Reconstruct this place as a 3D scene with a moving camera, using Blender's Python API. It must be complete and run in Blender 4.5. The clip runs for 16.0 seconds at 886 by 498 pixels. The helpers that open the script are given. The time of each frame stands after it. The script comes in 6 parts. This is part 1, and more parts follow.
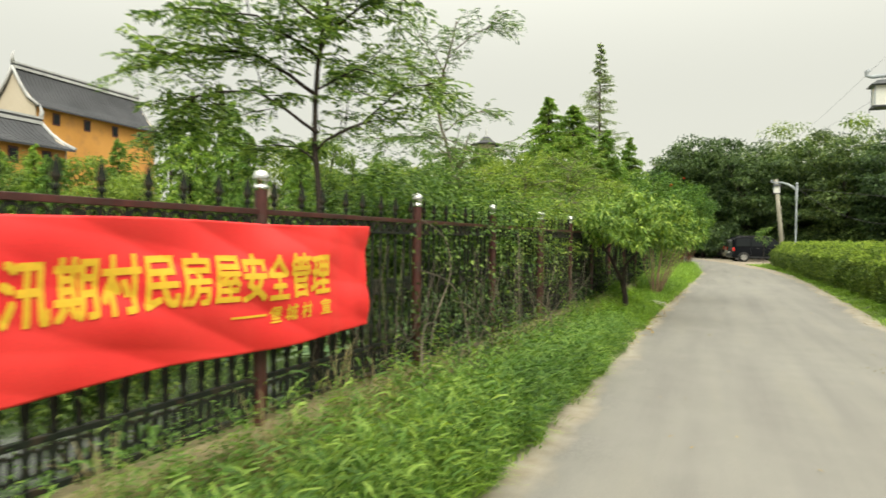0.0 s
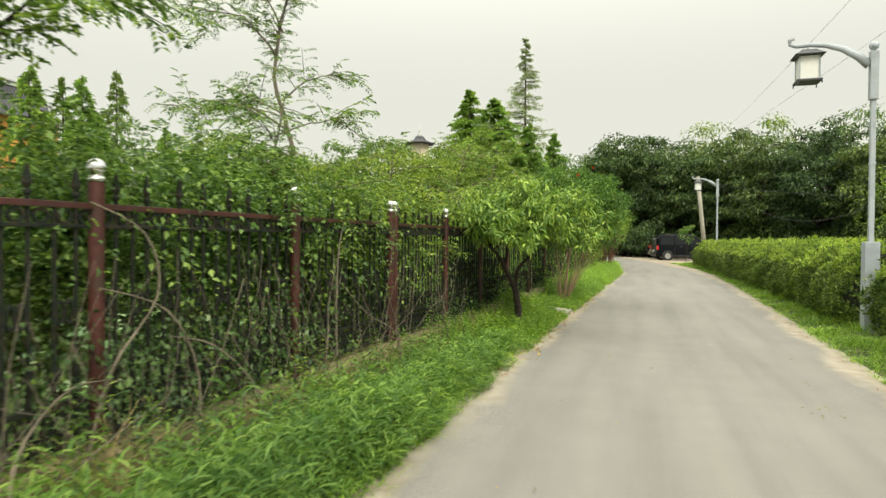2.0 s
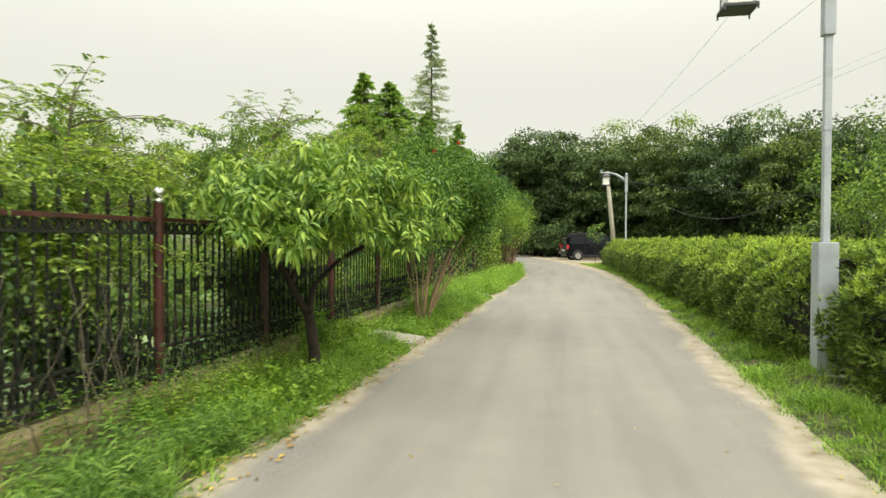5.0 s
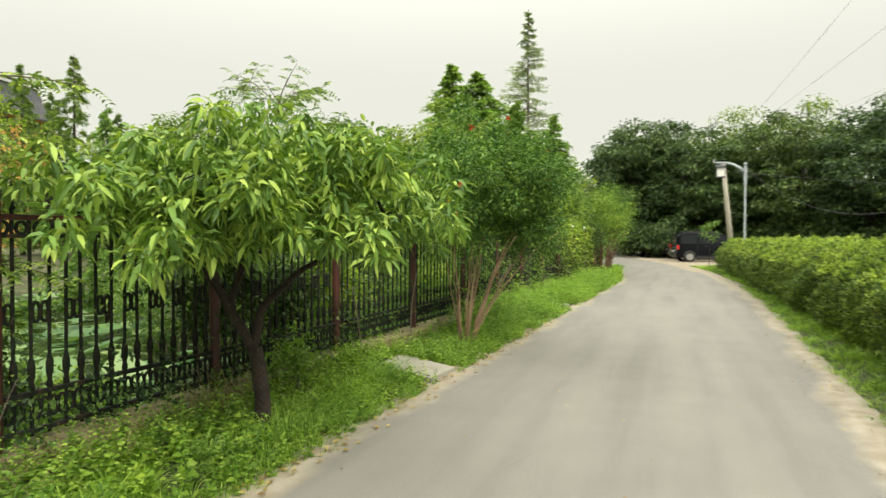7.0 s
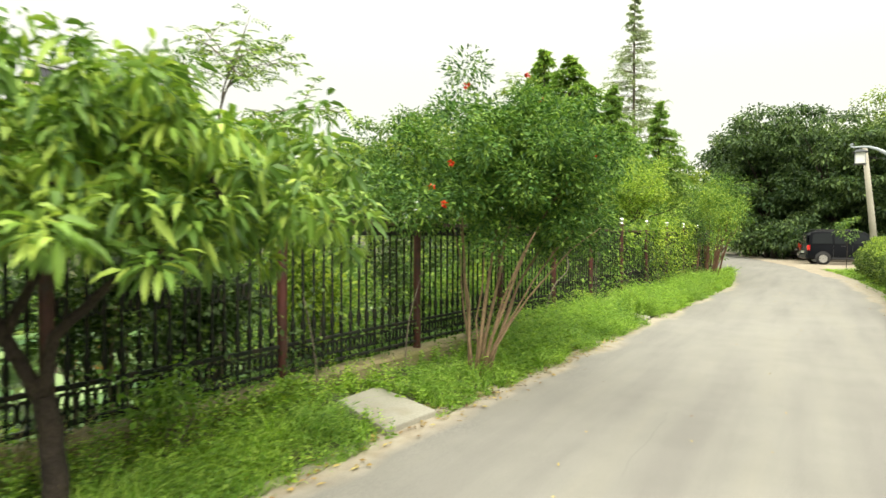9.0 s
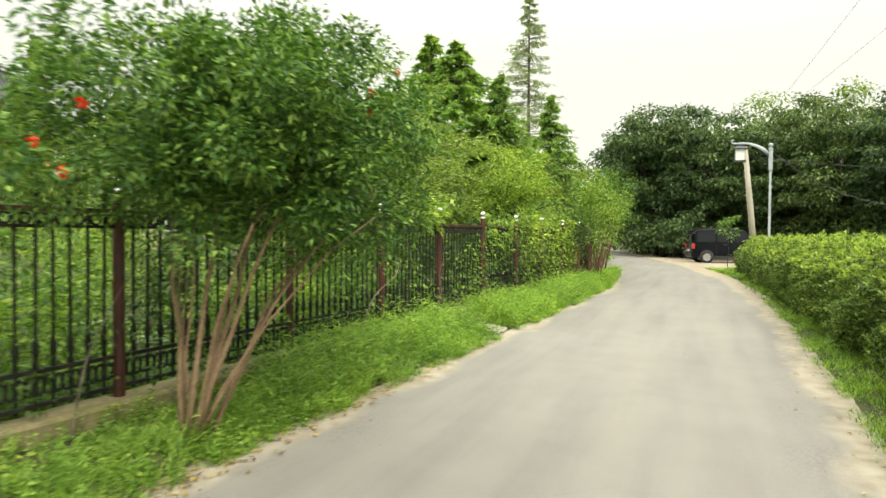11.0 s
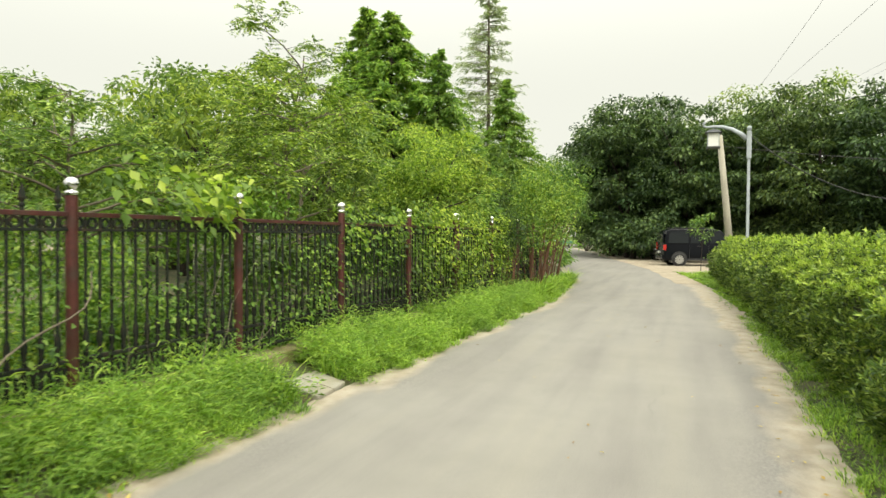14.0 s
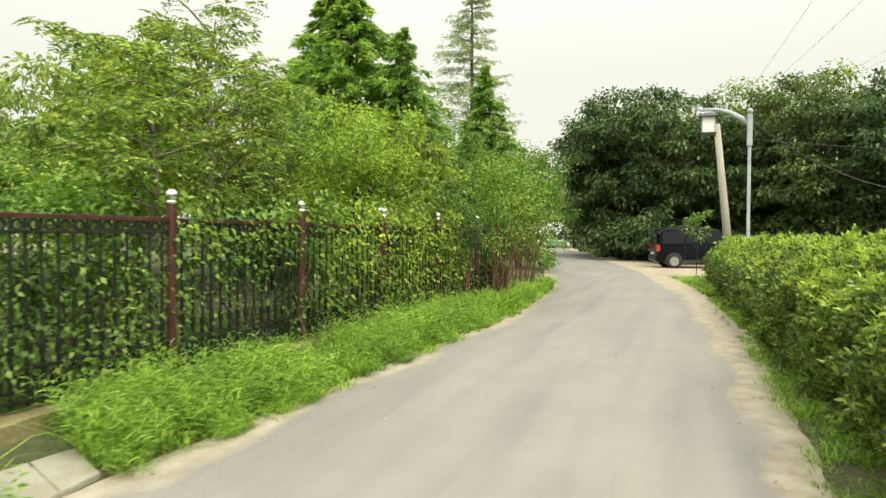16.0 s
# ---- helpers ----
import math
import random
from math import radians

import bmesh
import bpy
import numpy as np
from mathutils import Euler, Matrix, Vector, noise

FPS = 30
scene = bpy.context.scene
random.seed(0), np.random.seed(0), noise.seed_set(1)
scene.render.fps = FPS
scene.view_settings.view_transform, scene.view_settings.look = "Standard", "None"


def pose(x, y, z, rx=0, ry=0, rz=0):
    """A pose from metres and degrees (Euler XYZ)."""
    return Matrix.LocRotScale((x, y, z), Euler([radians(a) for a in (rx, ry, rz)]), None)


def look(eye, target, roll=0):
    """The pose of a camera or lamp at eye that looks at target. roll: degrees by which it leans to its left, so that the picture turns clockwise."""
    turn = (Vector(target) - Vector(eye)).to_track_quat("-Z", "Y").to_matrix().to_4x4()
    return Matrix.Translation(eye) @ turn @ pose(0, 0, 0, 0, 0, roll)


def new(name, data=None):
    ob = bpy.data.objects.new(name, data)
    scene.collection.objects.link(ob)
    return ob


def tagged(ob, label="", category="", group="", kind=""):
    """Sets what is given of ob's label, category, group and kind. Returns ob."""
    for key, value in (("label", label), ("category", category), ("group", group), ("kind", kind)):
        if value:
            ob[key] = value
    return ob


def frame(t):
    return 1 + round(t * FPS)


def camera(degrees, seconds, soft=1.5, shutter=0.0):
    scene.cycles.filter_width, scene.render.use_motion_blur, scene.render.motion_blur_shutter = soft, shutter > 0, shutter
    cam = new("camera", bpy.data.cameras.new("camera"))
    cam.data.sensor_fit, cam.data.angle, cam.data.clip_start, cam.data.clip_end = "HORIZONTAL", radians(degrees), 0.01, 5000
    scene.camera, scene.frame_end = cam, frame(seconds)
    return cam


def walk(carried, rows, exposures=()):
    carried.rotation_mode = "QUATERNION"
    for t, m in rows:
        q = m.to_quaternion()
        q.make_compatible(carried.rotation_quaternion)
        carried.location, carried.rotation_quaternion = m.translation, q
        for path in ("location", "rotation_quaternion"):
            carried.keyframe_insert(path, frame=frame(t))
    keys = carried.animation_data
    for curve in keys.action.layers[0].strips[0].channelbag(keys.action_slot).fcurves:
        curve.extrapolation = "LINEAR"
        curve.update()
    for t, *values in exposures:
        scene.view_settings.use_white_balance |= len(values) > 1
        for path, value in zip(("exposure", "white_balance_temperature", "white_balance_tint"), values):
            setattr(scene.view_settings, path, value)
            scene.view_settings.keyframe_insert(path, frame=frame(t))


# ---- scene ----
cam = camera(70.5, 16.0, soft=1.5, shutter=0.5)
METRES, EYE, TILT, LEAN, TURN = 20.0, 1.45, 0.0, 0.0, 23.2
ROWS = [
    (0.0, 0.0, 0.0, 0.0, 0.01, -0.99, -0.76),
    (0.5, 0.0155, 0.0281, -0.0003, -3.52, -0.91, -0.64),
    (1.0, 0.0331, 0.0559, -0.0007, -5.3, -0.87, -0.52),
    (1.5, 0.0505, 0.0836, -0.0009, -4.97, -0.9, -0.43),
    (2.0, 0.0673, 0.111, -0.0008, -5.61, -0.9, -0.42),
    (2.5, 0.0816, 0.1379, -0.0001, -2.68, -0.93, -0.45),
    (3.0, 0.0995, 0.1679, -0.0006, -9.89, -0.93, -0.51),
    (3.5, 0.1156, 0.1948, -0.0012, -10.65, -0.94, -0.39),
    (4.0, 0.1354, 0.2231, -0.0005, -12.09, -0.93, -0.36),
    (4.5, 0.1542, 0.2514, -0.0001, -12.88, -0.93, -0.29),
    (7.0, 0.2324, 0.3733, 0.0019, -2.84, -1.03, -0.16),
    (7.5, 0.247, 0.3947, 0.0009, 2.69, -1.06, -0.14),
    (8.0, 0.263, 0.4179, 0.0024, 7.5, -1.14, -0.15),
    (8.5, 0.2796, 0.4421, 0.0014, 7.86, -1.11, 0.01),
    (9.0, 0.2917, 0.4674, 0.0014, 7.35, -1.2, -0.26),
    (9.5, 0.3056, 0.4942, 0.0005, 5.81, -1.28, -0.3),
    (10.0, 0.3198, 0.5211, 0.0005, 3.31, -1.35, -0.41),
    (12.5, 0.395, 0.6634, 0.001, -3.65, -1.22, -0.54),
    (13.0, 0.4098, 0.6923, 0.0015, -3.89, -1.2, -0.55),
    (13.5, 0.4256, 0.7219, 0.0001, -3.93, -1.26, -0.42),
    (14.0, 0.4398, 0.7498, 0.0013, -2.5, -1.3, -0.45),
    (14.5, 0.4556, 0.7776, 0.0009, -2.21, -1.29, -0.36),
    (15.0, 0.4701, 0.8071, 0.0007, -2.22, -1.3, -0.41),
    (15.5, 0.485, 0.835, 0.0007, -2.81, -1.3, -0.4),
    (16.0, 0.5006, 0.8637, 0.0017, -2.5, -1.28, -0.34),
]
walk(cam, [(t, pose(0, 0, EYE, TILT, LEAN, TURN) @ pose(METRES * x, METRES * y, METRES * z, 90 + pitch, roll, yaw)) for t, x, y, z, yaw, pitch, roll in ROWS],
     exposures=[(0.0, 0.0), (3.5, 0.08), (7.0, 0.1), (8.0, 0.12), (9.0, 0.45), (10.0, 0.45), (12.5, 0.2), (14.0, 0.2), (16.0, 0.24)])

# ---- light ----
SUN_EL, SUN_ROT = radians(48), radians(140)
world = bpy.data.worlds.new("overcast_sky")
scene.world = world
world.use_nodes = True
wn = world.node_tree.nodes
wl = world.node_tree.links
sky = wn.new("ShaderNodeTexSky")
sky.sky_type, sky.sun_disc = "NISHITA", False
sky.sun_elevation, sky.sun_rotation = SUN_EL, SUN_ROT
sky.dust_density, sky.air_density = 4.0, 1.0
veil = wn.new("ShaderNodeMix")
veil.data_type = "RGBA"
veil.inputs["Factor"].default_value = 0.93
# cloud cover: pale at the horizon, about three times as bright overhead
way = wn.new("ShaderNodeTexCoord")
axes = wn.new("ShaderNodeSeparateXYZ")
wl.new(way.outputs["Generated"], axes.inputs["Vector"])
lift = wn.new("ShaderNodeMapRange")
lift.interpolation_type = "SMOOTHSTEP"
for key, v in (("From Min", 0.2), ("From Max", 1.0), ("To Min", 8.3), ("To Max", 27.0)):
    lift.inputs[key].default_value = v
wl.new(axes.outputs["Z"], lift.inputs["Value"])
cloud = wn.new("ShaderNodeMix")
cloud.data_type, cloud.blend_type = "RGBA", "MULTIPLY"
cloud.inputs["Factor"].default_value = 1.0
cloud.inputs["B"].default_value = (1.0, 1.0, 0.87, 1)
wl.new(lift.outputs["Result"], cloud.inputs["A"])
wl.new(cloud.outputs["Result"], veil.inputs["B"])
wl.new(sky.outputs["Color"], veil.inputs["A"])
wl.new(veil.outputs["Result"], wn["Background"].inputs["Color"])
wn["Background"].inputs["Strength"].default_value = 0.1
sun_data = bpy.data.lights.new("sun", "SUN")
sun_data.energy, sun_data.angle, sun_data.color = 2.8, radians(24), (1.0, 0.95, 0.84)
sun = new("sun", sun_data)
sun.matrix_world = look((20, -20, 24.5), (6, -3, 0))

# ---- materials ----


def nodes_of(name):
    m = bpy.data.materials.new(name)
    m.use_nodes = True
    nt = m.node_tree
    return m, nt.nodes, nt.links, nt.nodes["Principled BSDF"]


def noise_node(n, l, scale, detail=4.0, coord="Object"):
    tc = n.new("ShaderNodeTexCoord")
    t = n.new("ShaderNodeTexNoise")
    t.inputs["Scale"].default_value, t.inputs["Detail"].default_value = scale, detail
    l.new(tc.outputs[coord], t.inputs["Vector"])
    return t


def ramp_node(n, l, source, stops):
    r = n.new("ShaderNodeValToRGB")
    e = r.color_ramp.elements
    while len(e) < len(stops):
        e.new(0.5)
    for k, (pos, c) in enumerate(stops):
        e[k].position, e[k].color = pos, (*c, 1)
    l.new(source, r.inputs["Fac"])
    return r


def mixed(n, l, fac, a, b, blend="MIX"):
    m = n.new("ShaderNodeMix")
    m.data_type, m.blend_type = "RGBA", blend
    if isinstance(fac, float):
        m.inputs["Factor"].default_value = fac
    else:
        l.new(fac, m.inputs["Factor"])
    for key, v in (("A", a), ("B", b)):
        if isinstance(v, tuple):
            m.inputs[key].default_value = (*v, 1)
        else:
            l.new(v, m.inputs[key])
    return m.outputs["Result"]


def surface(name, dark, light, rough=0.7, big=1.5, fine=40.0, metal=0.0, bump=0.25, grain=0.35, stain=None, dist=0.01):
    """A worn surface: a slow colour change, a fine grain, optional stains, and fine relief."""
    m, n, l, p = nodes_of(name)
    slow = noise_node(n, l, big)
    quick = noise_node(n, l, fine, 6.0)
    col = ramp_node(n, l, slow.outputs["Fac"], [(0.3, dark), (0.7, light)]).outputs["Color"]
    g = ramp_node(n, l, quick.outputs["Fac"], [(0.3, (1 - grain,) * 3), (0.7, (1.0,) * 3)]).outputs["Color"]
    col = mixed(n, l, 1.0, col, g, "MULTIPLY")
    if stain:
        s = noise_node(n, l, big * 3.1, 8.0)
        f = ramp_node(n, l, s.outputs["Fac"], [(0.5, (0, 0, 0)), (0.68, (0.85,) * 3)]).outputs["Color"]
        col = mixed(n, l, f, col, stain)
    l.new(col, p.inputs["Base Color"])
    p.inputs["Roughness"].default_value, p.inputs["Metallic"].default_value = rough, metal
    if bump:
        b = n.new("ShaderNodeBump")
        b.inputs["Strength"].default_value, b.inputs["Distance"].default_value = bump, dist
        l.new(quick.outputs["Fac"], b.inputs["Height"])
        l.new(b.outputs["Normal"], p.inputs["Normal"])
    return m


def leafy(name, dark, mid, light, trans=0.3, rough=0.5, patch=0.7, vary=True):
    """Foliage: every leaf its own shade, patches of older growth, light passing through."""
    m, n, l, p = nodes_of(name)
    geo = n.new("ShaderNodeNewGeometry")
    if dark[1] > dark[0]:
        dark, mid, light = [tuple(v * 0.92 + 0.08 * (0.3 * c[0] + 0.6 * c[1] + 0.1 * c[2]) for v in c) for c in (dark, mid, light)]
    col = ramp_node(n, l, geo.outputs["Random Per Island"], [(0.0, dark), (0.55, mid), (1.0, light)]).outputs["Color"]
    slow = noise_node(n, l, patch, 2.0)
    g = ramp_node(n, l, slow.outputs["Fac"], [(0.3, (0.7, 0.75, 0.75)), (0.7, (1.15, 1.1, 0.95))]).outputs["Color"]
    col = mixed(n, l, 1.0, col, g, "MULTIPLY")
    if vary:
        each = n.new("ShaderNodeObjectInfo")
        tone = ramp_node(n, l, each.outputs["Random"], [(0.0, (0.72, 0.8, 0.85)), (0.5, (1.0, 1.0, 1.0)), (1.0, (1.3, 1.18, 0.95))]).outputs["Color"]
        col = mixed(n, l, 1.0, col, tone, "MULTIPLY")
    l.new(col, p.inputs["Base Color"])
    p.inputs["Roughness"].default_value = rough
    p.inputs["Specular IOR Level"].default_value = 0.28
    t = n.new("ShaderNodeBsdfTranslucent")
    l.new(mixed(n, l, 1.0, col, (1.25, 1.3, 0.65), "MULTIPLY"), t.inputs["Color"])
    mx = n.new("ShaderNodeMixShader")
    mx.inputs["Fac"].default_value = trans
    l.new(p.outputs["BSDF"], mx.inputs[1])
    l.new(t.outputs["BSDF"], mx.inputs[2])
    l.new(mx.outputs["Shader"], n["Material Output"].inputs["Surface"])
    return m


def plain(name, col, rough=0.5, metal=0.0, coat=0.0, spec=0.5):
    m, n, l, p = nodes_of(name)
    q = noise_node(n, l, 30.0, 3.0)
    c = ramp_node(n, l, q.outputs["Fac"], [(0.3, tuple(v * 0.85 for v in col)), (0.7, col)]).outputs["Color"]
    l.new(c, p.inputs["Base Color"])
    p.inputs["Roughness"].default_value, p.inputs["Metallic"].default_value = rough, metal
    p.inputs["Coat Weight"].default_value, p.inputs["Specular IOR Level"].default_value = coat, spec
    return m




def road_surface():
    """Pale worn paving that fades into blown sand towards its edges."""
    m, n, l, p = nodes_of("worn_road")
    slow, mid, quick = noise_node(n, l, 0.35, 3.0), noise_node(n, l, 2.2, 6.0), noise_node(n, l, 140.0, 5.0)
    col = ramp_node(n, l, slow.outputs["Fac"], [(0.3, (0.222, 0.211, 0.188)), (0.7, (0.255, 0.244, 0.218))]).outputs["Color"]
    col = mixed(n, l, 1.0, col, ramp_node(n, l, mid.outputs["Fac"], [(0.25, (0.92,) * 3), (0.6, (1.0,) * 3)]).outputs["Color"], "MULTIPLY")
    col = mixed(n, l, 1.0, col, ramp_node(n, l, quick.outputs["Fac"], [(0.3, (0.76,) * 3), (0.7, (1.0,) * 3)]).outputs["Color"], "MULTIPLY")
    # dust drawn out along the lane by wheels
    here = n.new("ShaderNodeTexCoord")
    pull = n.new("ShaderNodeMapping")
    pull.inputs["Scale"].default_value = (2.6, 0.22, 1.0)
    l.new(here.outputs["Object"], pull.inputs["Vector"])
    drawn = n.new("ShaderNodeTexNoise")
    drawn.inputs["Scale"].default_value, drawn.inputs["Detail"].default_value = 1.0, 5.0
    l.new(pull.outputs["Vector"], drawn.inputs["Vector"])
    col = mixed(n, l, 1.0, col, ramp_node(n, l, drawn.outputs["Fac"], [(0.32, (0.86, 0.85, 0.86)), (0.52, (1.0, 1.0, 0.99)), (0.72, (1.09, 1.08, 1.03))]).outputs["Color"], "MULTIPLY")
    # a few fine cracks
    tc = n.new("ShaderNodeTexCoord")
    vor = n.new("ShaderNodeTexVoronoi")
    vor.feature = "DISTANCE_TO_EDGE"
    vor.inputs["Scale"].default_value = 0.55
    warp = n.new("ShaderNodeMix")
    warp.data_type = "VECTOR"
    warp.inputs["Factor"].default_value = 0.12
    l.new(tc.outputs["Object"], warp.inputs["A"])
    l.new(mid.outputs["Color"], warp.inputs["B"])
    l.new(warp.outputs["Result"], vor.inputs["Vector"])
    crack = ramp_node(n, l, vor.outputs["Distance"], [(0.0, (0.2,) * 3), (0.004, (0.0,) * 3)]).outputs["Color"]
    gate = ramp_node(n, l, noise_node(n, l, 0.5, 2.0).outputs["Fac"], [(0.52, (0,) * 3), (0.62, (1,) * 3)]).outputs["Color"]
    col = mixed(n, l, mixed(n, l, 1.0, crack, gate, "MULTIPLY"), col, (0.09, 0.085, 0.075))
    # sand drift
    edge = n.new("ShaderNodeAttribute")
    edge.attribute_name = "edge"
    drift = n.new("ShaderNodeMath")
    drift.operation = "MULTIPLY_ADD"
    reach = n.new("ShaderNodeMapping")
    reach.inputs["Scale"].default_value = (1.6, 0.7, 1.0)
    l.new(here.outputs["Object"], reach.inputs["Vector"])
    tongue = n.new("ShaderNodeTexNoise")
    tongue.inputs["Scale"].default_value, tongue.inputs["Detail"].default_value = 1.0, 7.0
    l.new(reach.outputs["Vector"], tongue.inputs["Vector"])
    l.new(tongue.outputs["Fac"], drift.inputs[0])
    drift.inputs[1].default_value = -0.75
    l.new(edge.outputs["Fac"], drift.inputs[2])
    f = n.new("ShaderNodeMapRange")
    for key, v in (("From Min", -0.42), ("From Max", -0.24), ("To Min", 1.0), ("To Max", 0.0)):
        f.inputs[key].default_value = v
    l.new(drift.outputs["Value"], f.inputs["Value"])
    sand = ramp_node(n, l, noise_node(n, l, 5.0, 8.0).outputs["Fac"], [(0.3, (0.28, 0.23, 0.16)), (0.55, (0.39, 0.342, 0.262)), (0.75, (0.45, 0.405, 0.325))]).outputs["Color"]
    sand = mixed(n, l, 1.0, sand, ramp_node(n, l, quick.outputs["Fac"], [(0.3, (0.7,) * 3), (0.7, (1.0,) * 3)]).outputs["Color"], "MULTIPLY")
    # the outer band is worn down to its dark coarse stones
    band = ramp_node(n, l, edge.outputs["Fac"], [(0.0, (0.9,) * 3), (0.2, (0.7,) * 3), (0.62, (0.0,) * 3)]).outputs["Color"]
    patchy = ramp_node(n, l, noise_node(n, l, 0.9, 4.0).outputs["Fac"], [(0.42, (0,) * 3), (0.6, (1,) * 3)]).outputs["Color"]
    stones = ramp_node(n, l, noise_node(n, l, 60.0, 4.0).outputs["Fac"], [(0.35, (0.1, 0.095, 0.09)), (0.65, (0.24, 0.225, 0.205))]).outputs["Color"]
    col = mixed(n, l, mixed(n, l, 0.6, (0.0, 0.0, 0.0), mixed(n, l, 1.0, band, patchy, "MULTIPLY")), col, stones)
    l.new(mixed(n, l, f.outputs["Result"], col, sand), p.inputs["Base Color"])
    p.inputs["Roughness"].default_value = 0.85
    b = n.new("ShaderNodeBump")
    b.inputs["Strength"].default_value, b.inputs["Distance"].default_value = 0.3, 0.004
    l.new(quick.outputs["Fac"], b.inputs["Height"])
    l.new(b.outputs["Normal"], p.inputs["Normal"])
    return m


M_ROAD = road_surface()
M_SAND = surface("sandy_edge", (0.33, 0.275, 0.2), (0.46, 0.395, 0.29), 0.95, 1.3, 70.0, bump=0.5, grain=0.35, stain=(0.22, 0.18, 0.125))
M_SOIL = surface("soil_and_litter", (0.045, 0.055, 0.018), (0.095, 0.11, 0.035), 0.95, 0.8, 18.0, bump=0.7, grain=0.5, stain=(0.13, 0.1, 0.055), dist=0.03)
M_CONC = surface("mossy_concrete", (0.19, 0.16, 0.075), (0.34, 0.29, 0.15), 0.9, 1.6, 30.0, bump=0.5, grain=0.4, stain=(0.16, 0.16, 0.045))
M_SLAB = surface("pale_concrete", (0.3, 0.285, 0.23), (0.37, 0.35, 0.285), 0.85, 1.2, 50.0, bump=0.25, grain=0.2, stain=(0.26, 0.235, 0.17))
M_POST = surface("brown_red_paint", (0.052, 0.016, 0.013), (0.11, 0.031, 0.024), 0.42, 3.0, 25.0, bump=0.15, grain=0.4, stain=(0.05, 0.03, 0.022))
M_IRON = surface("dark_iron_paint", (0.01, 0.014, 0.01), (0.024, 0.03, 0.02), 0.75, 4.0, 40.0, bump=0.2, grain=0.4, stain=(0.05, 0.035, 0.022))
M_IRON.node_tree.nodes["Principled BSDF"].inputs["Specular IOR Level"].default_value = 0.2
M_CHROME = surface("polished_steel", (0.7, 0.7, 0.68), (0.85, 0.85, 0.83), 0.16, 5.0, 40.0, metal=1.0, bump=0.05, grain=0.12)
M_LAMP = surface("grey_lamp_paint", (0.33, 0.37, 0.4), (0.44, 0.48, 0.5), 0.5, 1.2, 30.0, bump=0.08, grain=0.12, stain=(0.28, 0.3, 0.31))
M_LAMPROOF = plain("dark_sheet_metal", (0.045, 0.05, 0.055), 0.5)
M_MILK = plain("milky_panel", (0.8, 0.8, 0.74), 0.35)
M_POLE = surface("grey_concrete_pole", (0.3, 0.28, 0.22), (0.42, 0.39, 0.31), 0.85, 1.0, 30.0, bump=0.2, grain=0.25)
M_BARK = surface("dark_brown_bark", (0.026, 0.018, 0.013), (0.07, 0.05, 0.036), 0.9, 5.0, 45.0, bump=0.9, grain=0.5, dist=0.02)
M_STEM = surface("pale_brown_stems", (0.2, 0.13, 0.07), (0.38, 0.26, 0.15), 0.85, 4.0, 45.0, bump=0.6, grain=0.4)
M_TWIG = surface("grey_brown_twigs", (0.12, 0.1, 0.065), (0.24, 0.2, 0.14), 0.85, 4.0, 45.0, bump=0.4, grain=0.4)
M_REDSTEM = surface("reddish_stems", (0.1, 0.045, 0.025), (0.22, 0.11, 0.06), 0.85, 4.0, 45.0, bump=0.5, grain=0.4)
# near-black: the shade inside the hedge is put into this colour
M_CORE = surface("hedge_shade_core", (0.012, 0.014, 0.006), (0.03, 0.032, 0.014), 0.95, 4.0, 30.0, bump=0.8, grain=0.5, dist=0.03)
M_WIRE = plain("black_cable", (0.03, 0.03, 0.03), 0.6)

L_GRASS = leafy("bright_grass", (0.095, 0.19, 0.02), (0.23, 0.42, 0.04), (0.45, 0.62, 0.09), 0.44, 0.5, 0.9, False)
L_LUSH = leafy("lush_grass", (0.045, 0.11, 0.017), (0.12, 0.25, 0.032), (0.29, 0.44, 0.07), 0.36, 0.5, 0.9, False)
L_WEED = leafy("weed_leaves", (0.08, 0.17, 0.018), (0.15, 0.31, 0.03), (0.27, 0.42, 0.05), 0.3, 0.5, 1.1)
L_DRY = leafy("straw", (0.2, 0.16, 0.08), (0.3, 0.24, 0.12), (0.36, 0.31, 0.16), 0.2, 0.7)
L_HEDGE = leafy("hedge_leaves", (0.03, 0.065, 0.015), (0.115, 0.205, 0.03), (0.4, 0.52, 0.09), 0.26, 0.34, 0.8, False)
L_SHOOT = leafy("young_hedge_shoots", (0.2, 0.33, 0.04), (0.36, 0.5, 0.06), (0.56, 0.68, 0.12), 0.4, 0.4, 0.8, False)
L_PEACH = leafy("peach_leaves", (0.06, 0.14, 0.026), (0.15, 0.29, 0.042), (0.37, 0.52, 0.09), 0.24, 0.45, 1.4)
L_POM = leafy("pomegranate_leaves", (0.035, 0.1, 0.018), (0.125, 0.265, 0.032), (0.36, 0.51, 0.06), 0.2, 0.55, 1.4)
L_LOCUST = leafy("locust_leaves", (0.05, 0.1, 0.022), (0.135, 0.25, 0.045), (0.39, 0.53, 0.1), 0.36, 0.5, 0.9)
L_VINE = leafy("vine_leaves", (0.065, 0.14, 0.02), (0.2, 0.345, 0.045), (0.47, 0.6, 0.1), 0.48, 0.45, 0.9)
# dark foliage; low in the fence this colour also stands in for shade
L_DARK = leafy("dark_and_shade_leaves", (0.025, 0.055, 0.014), (0.055, 0.11, 0.022), (0.13, 0.21, 0.04), 0.28, 0.5, 0.9)
# woodland green with some bluish distance haze mixed into the colour
L_FOREST = leafy("hazed_woodland_leaves", (0.03, 0.06, 0.024), (0.08, 0.145, 0.045), (0.2, 0.295, 0.09), 0.28, 0.5, 0.25)
L_CONIFER = leafy("conifer_needles", (0.09, 0.18, 0.045), (0.2, 0.36, 0.075), (0.44, 0.6, 0.14), 0.48, 0.55, 0.5)
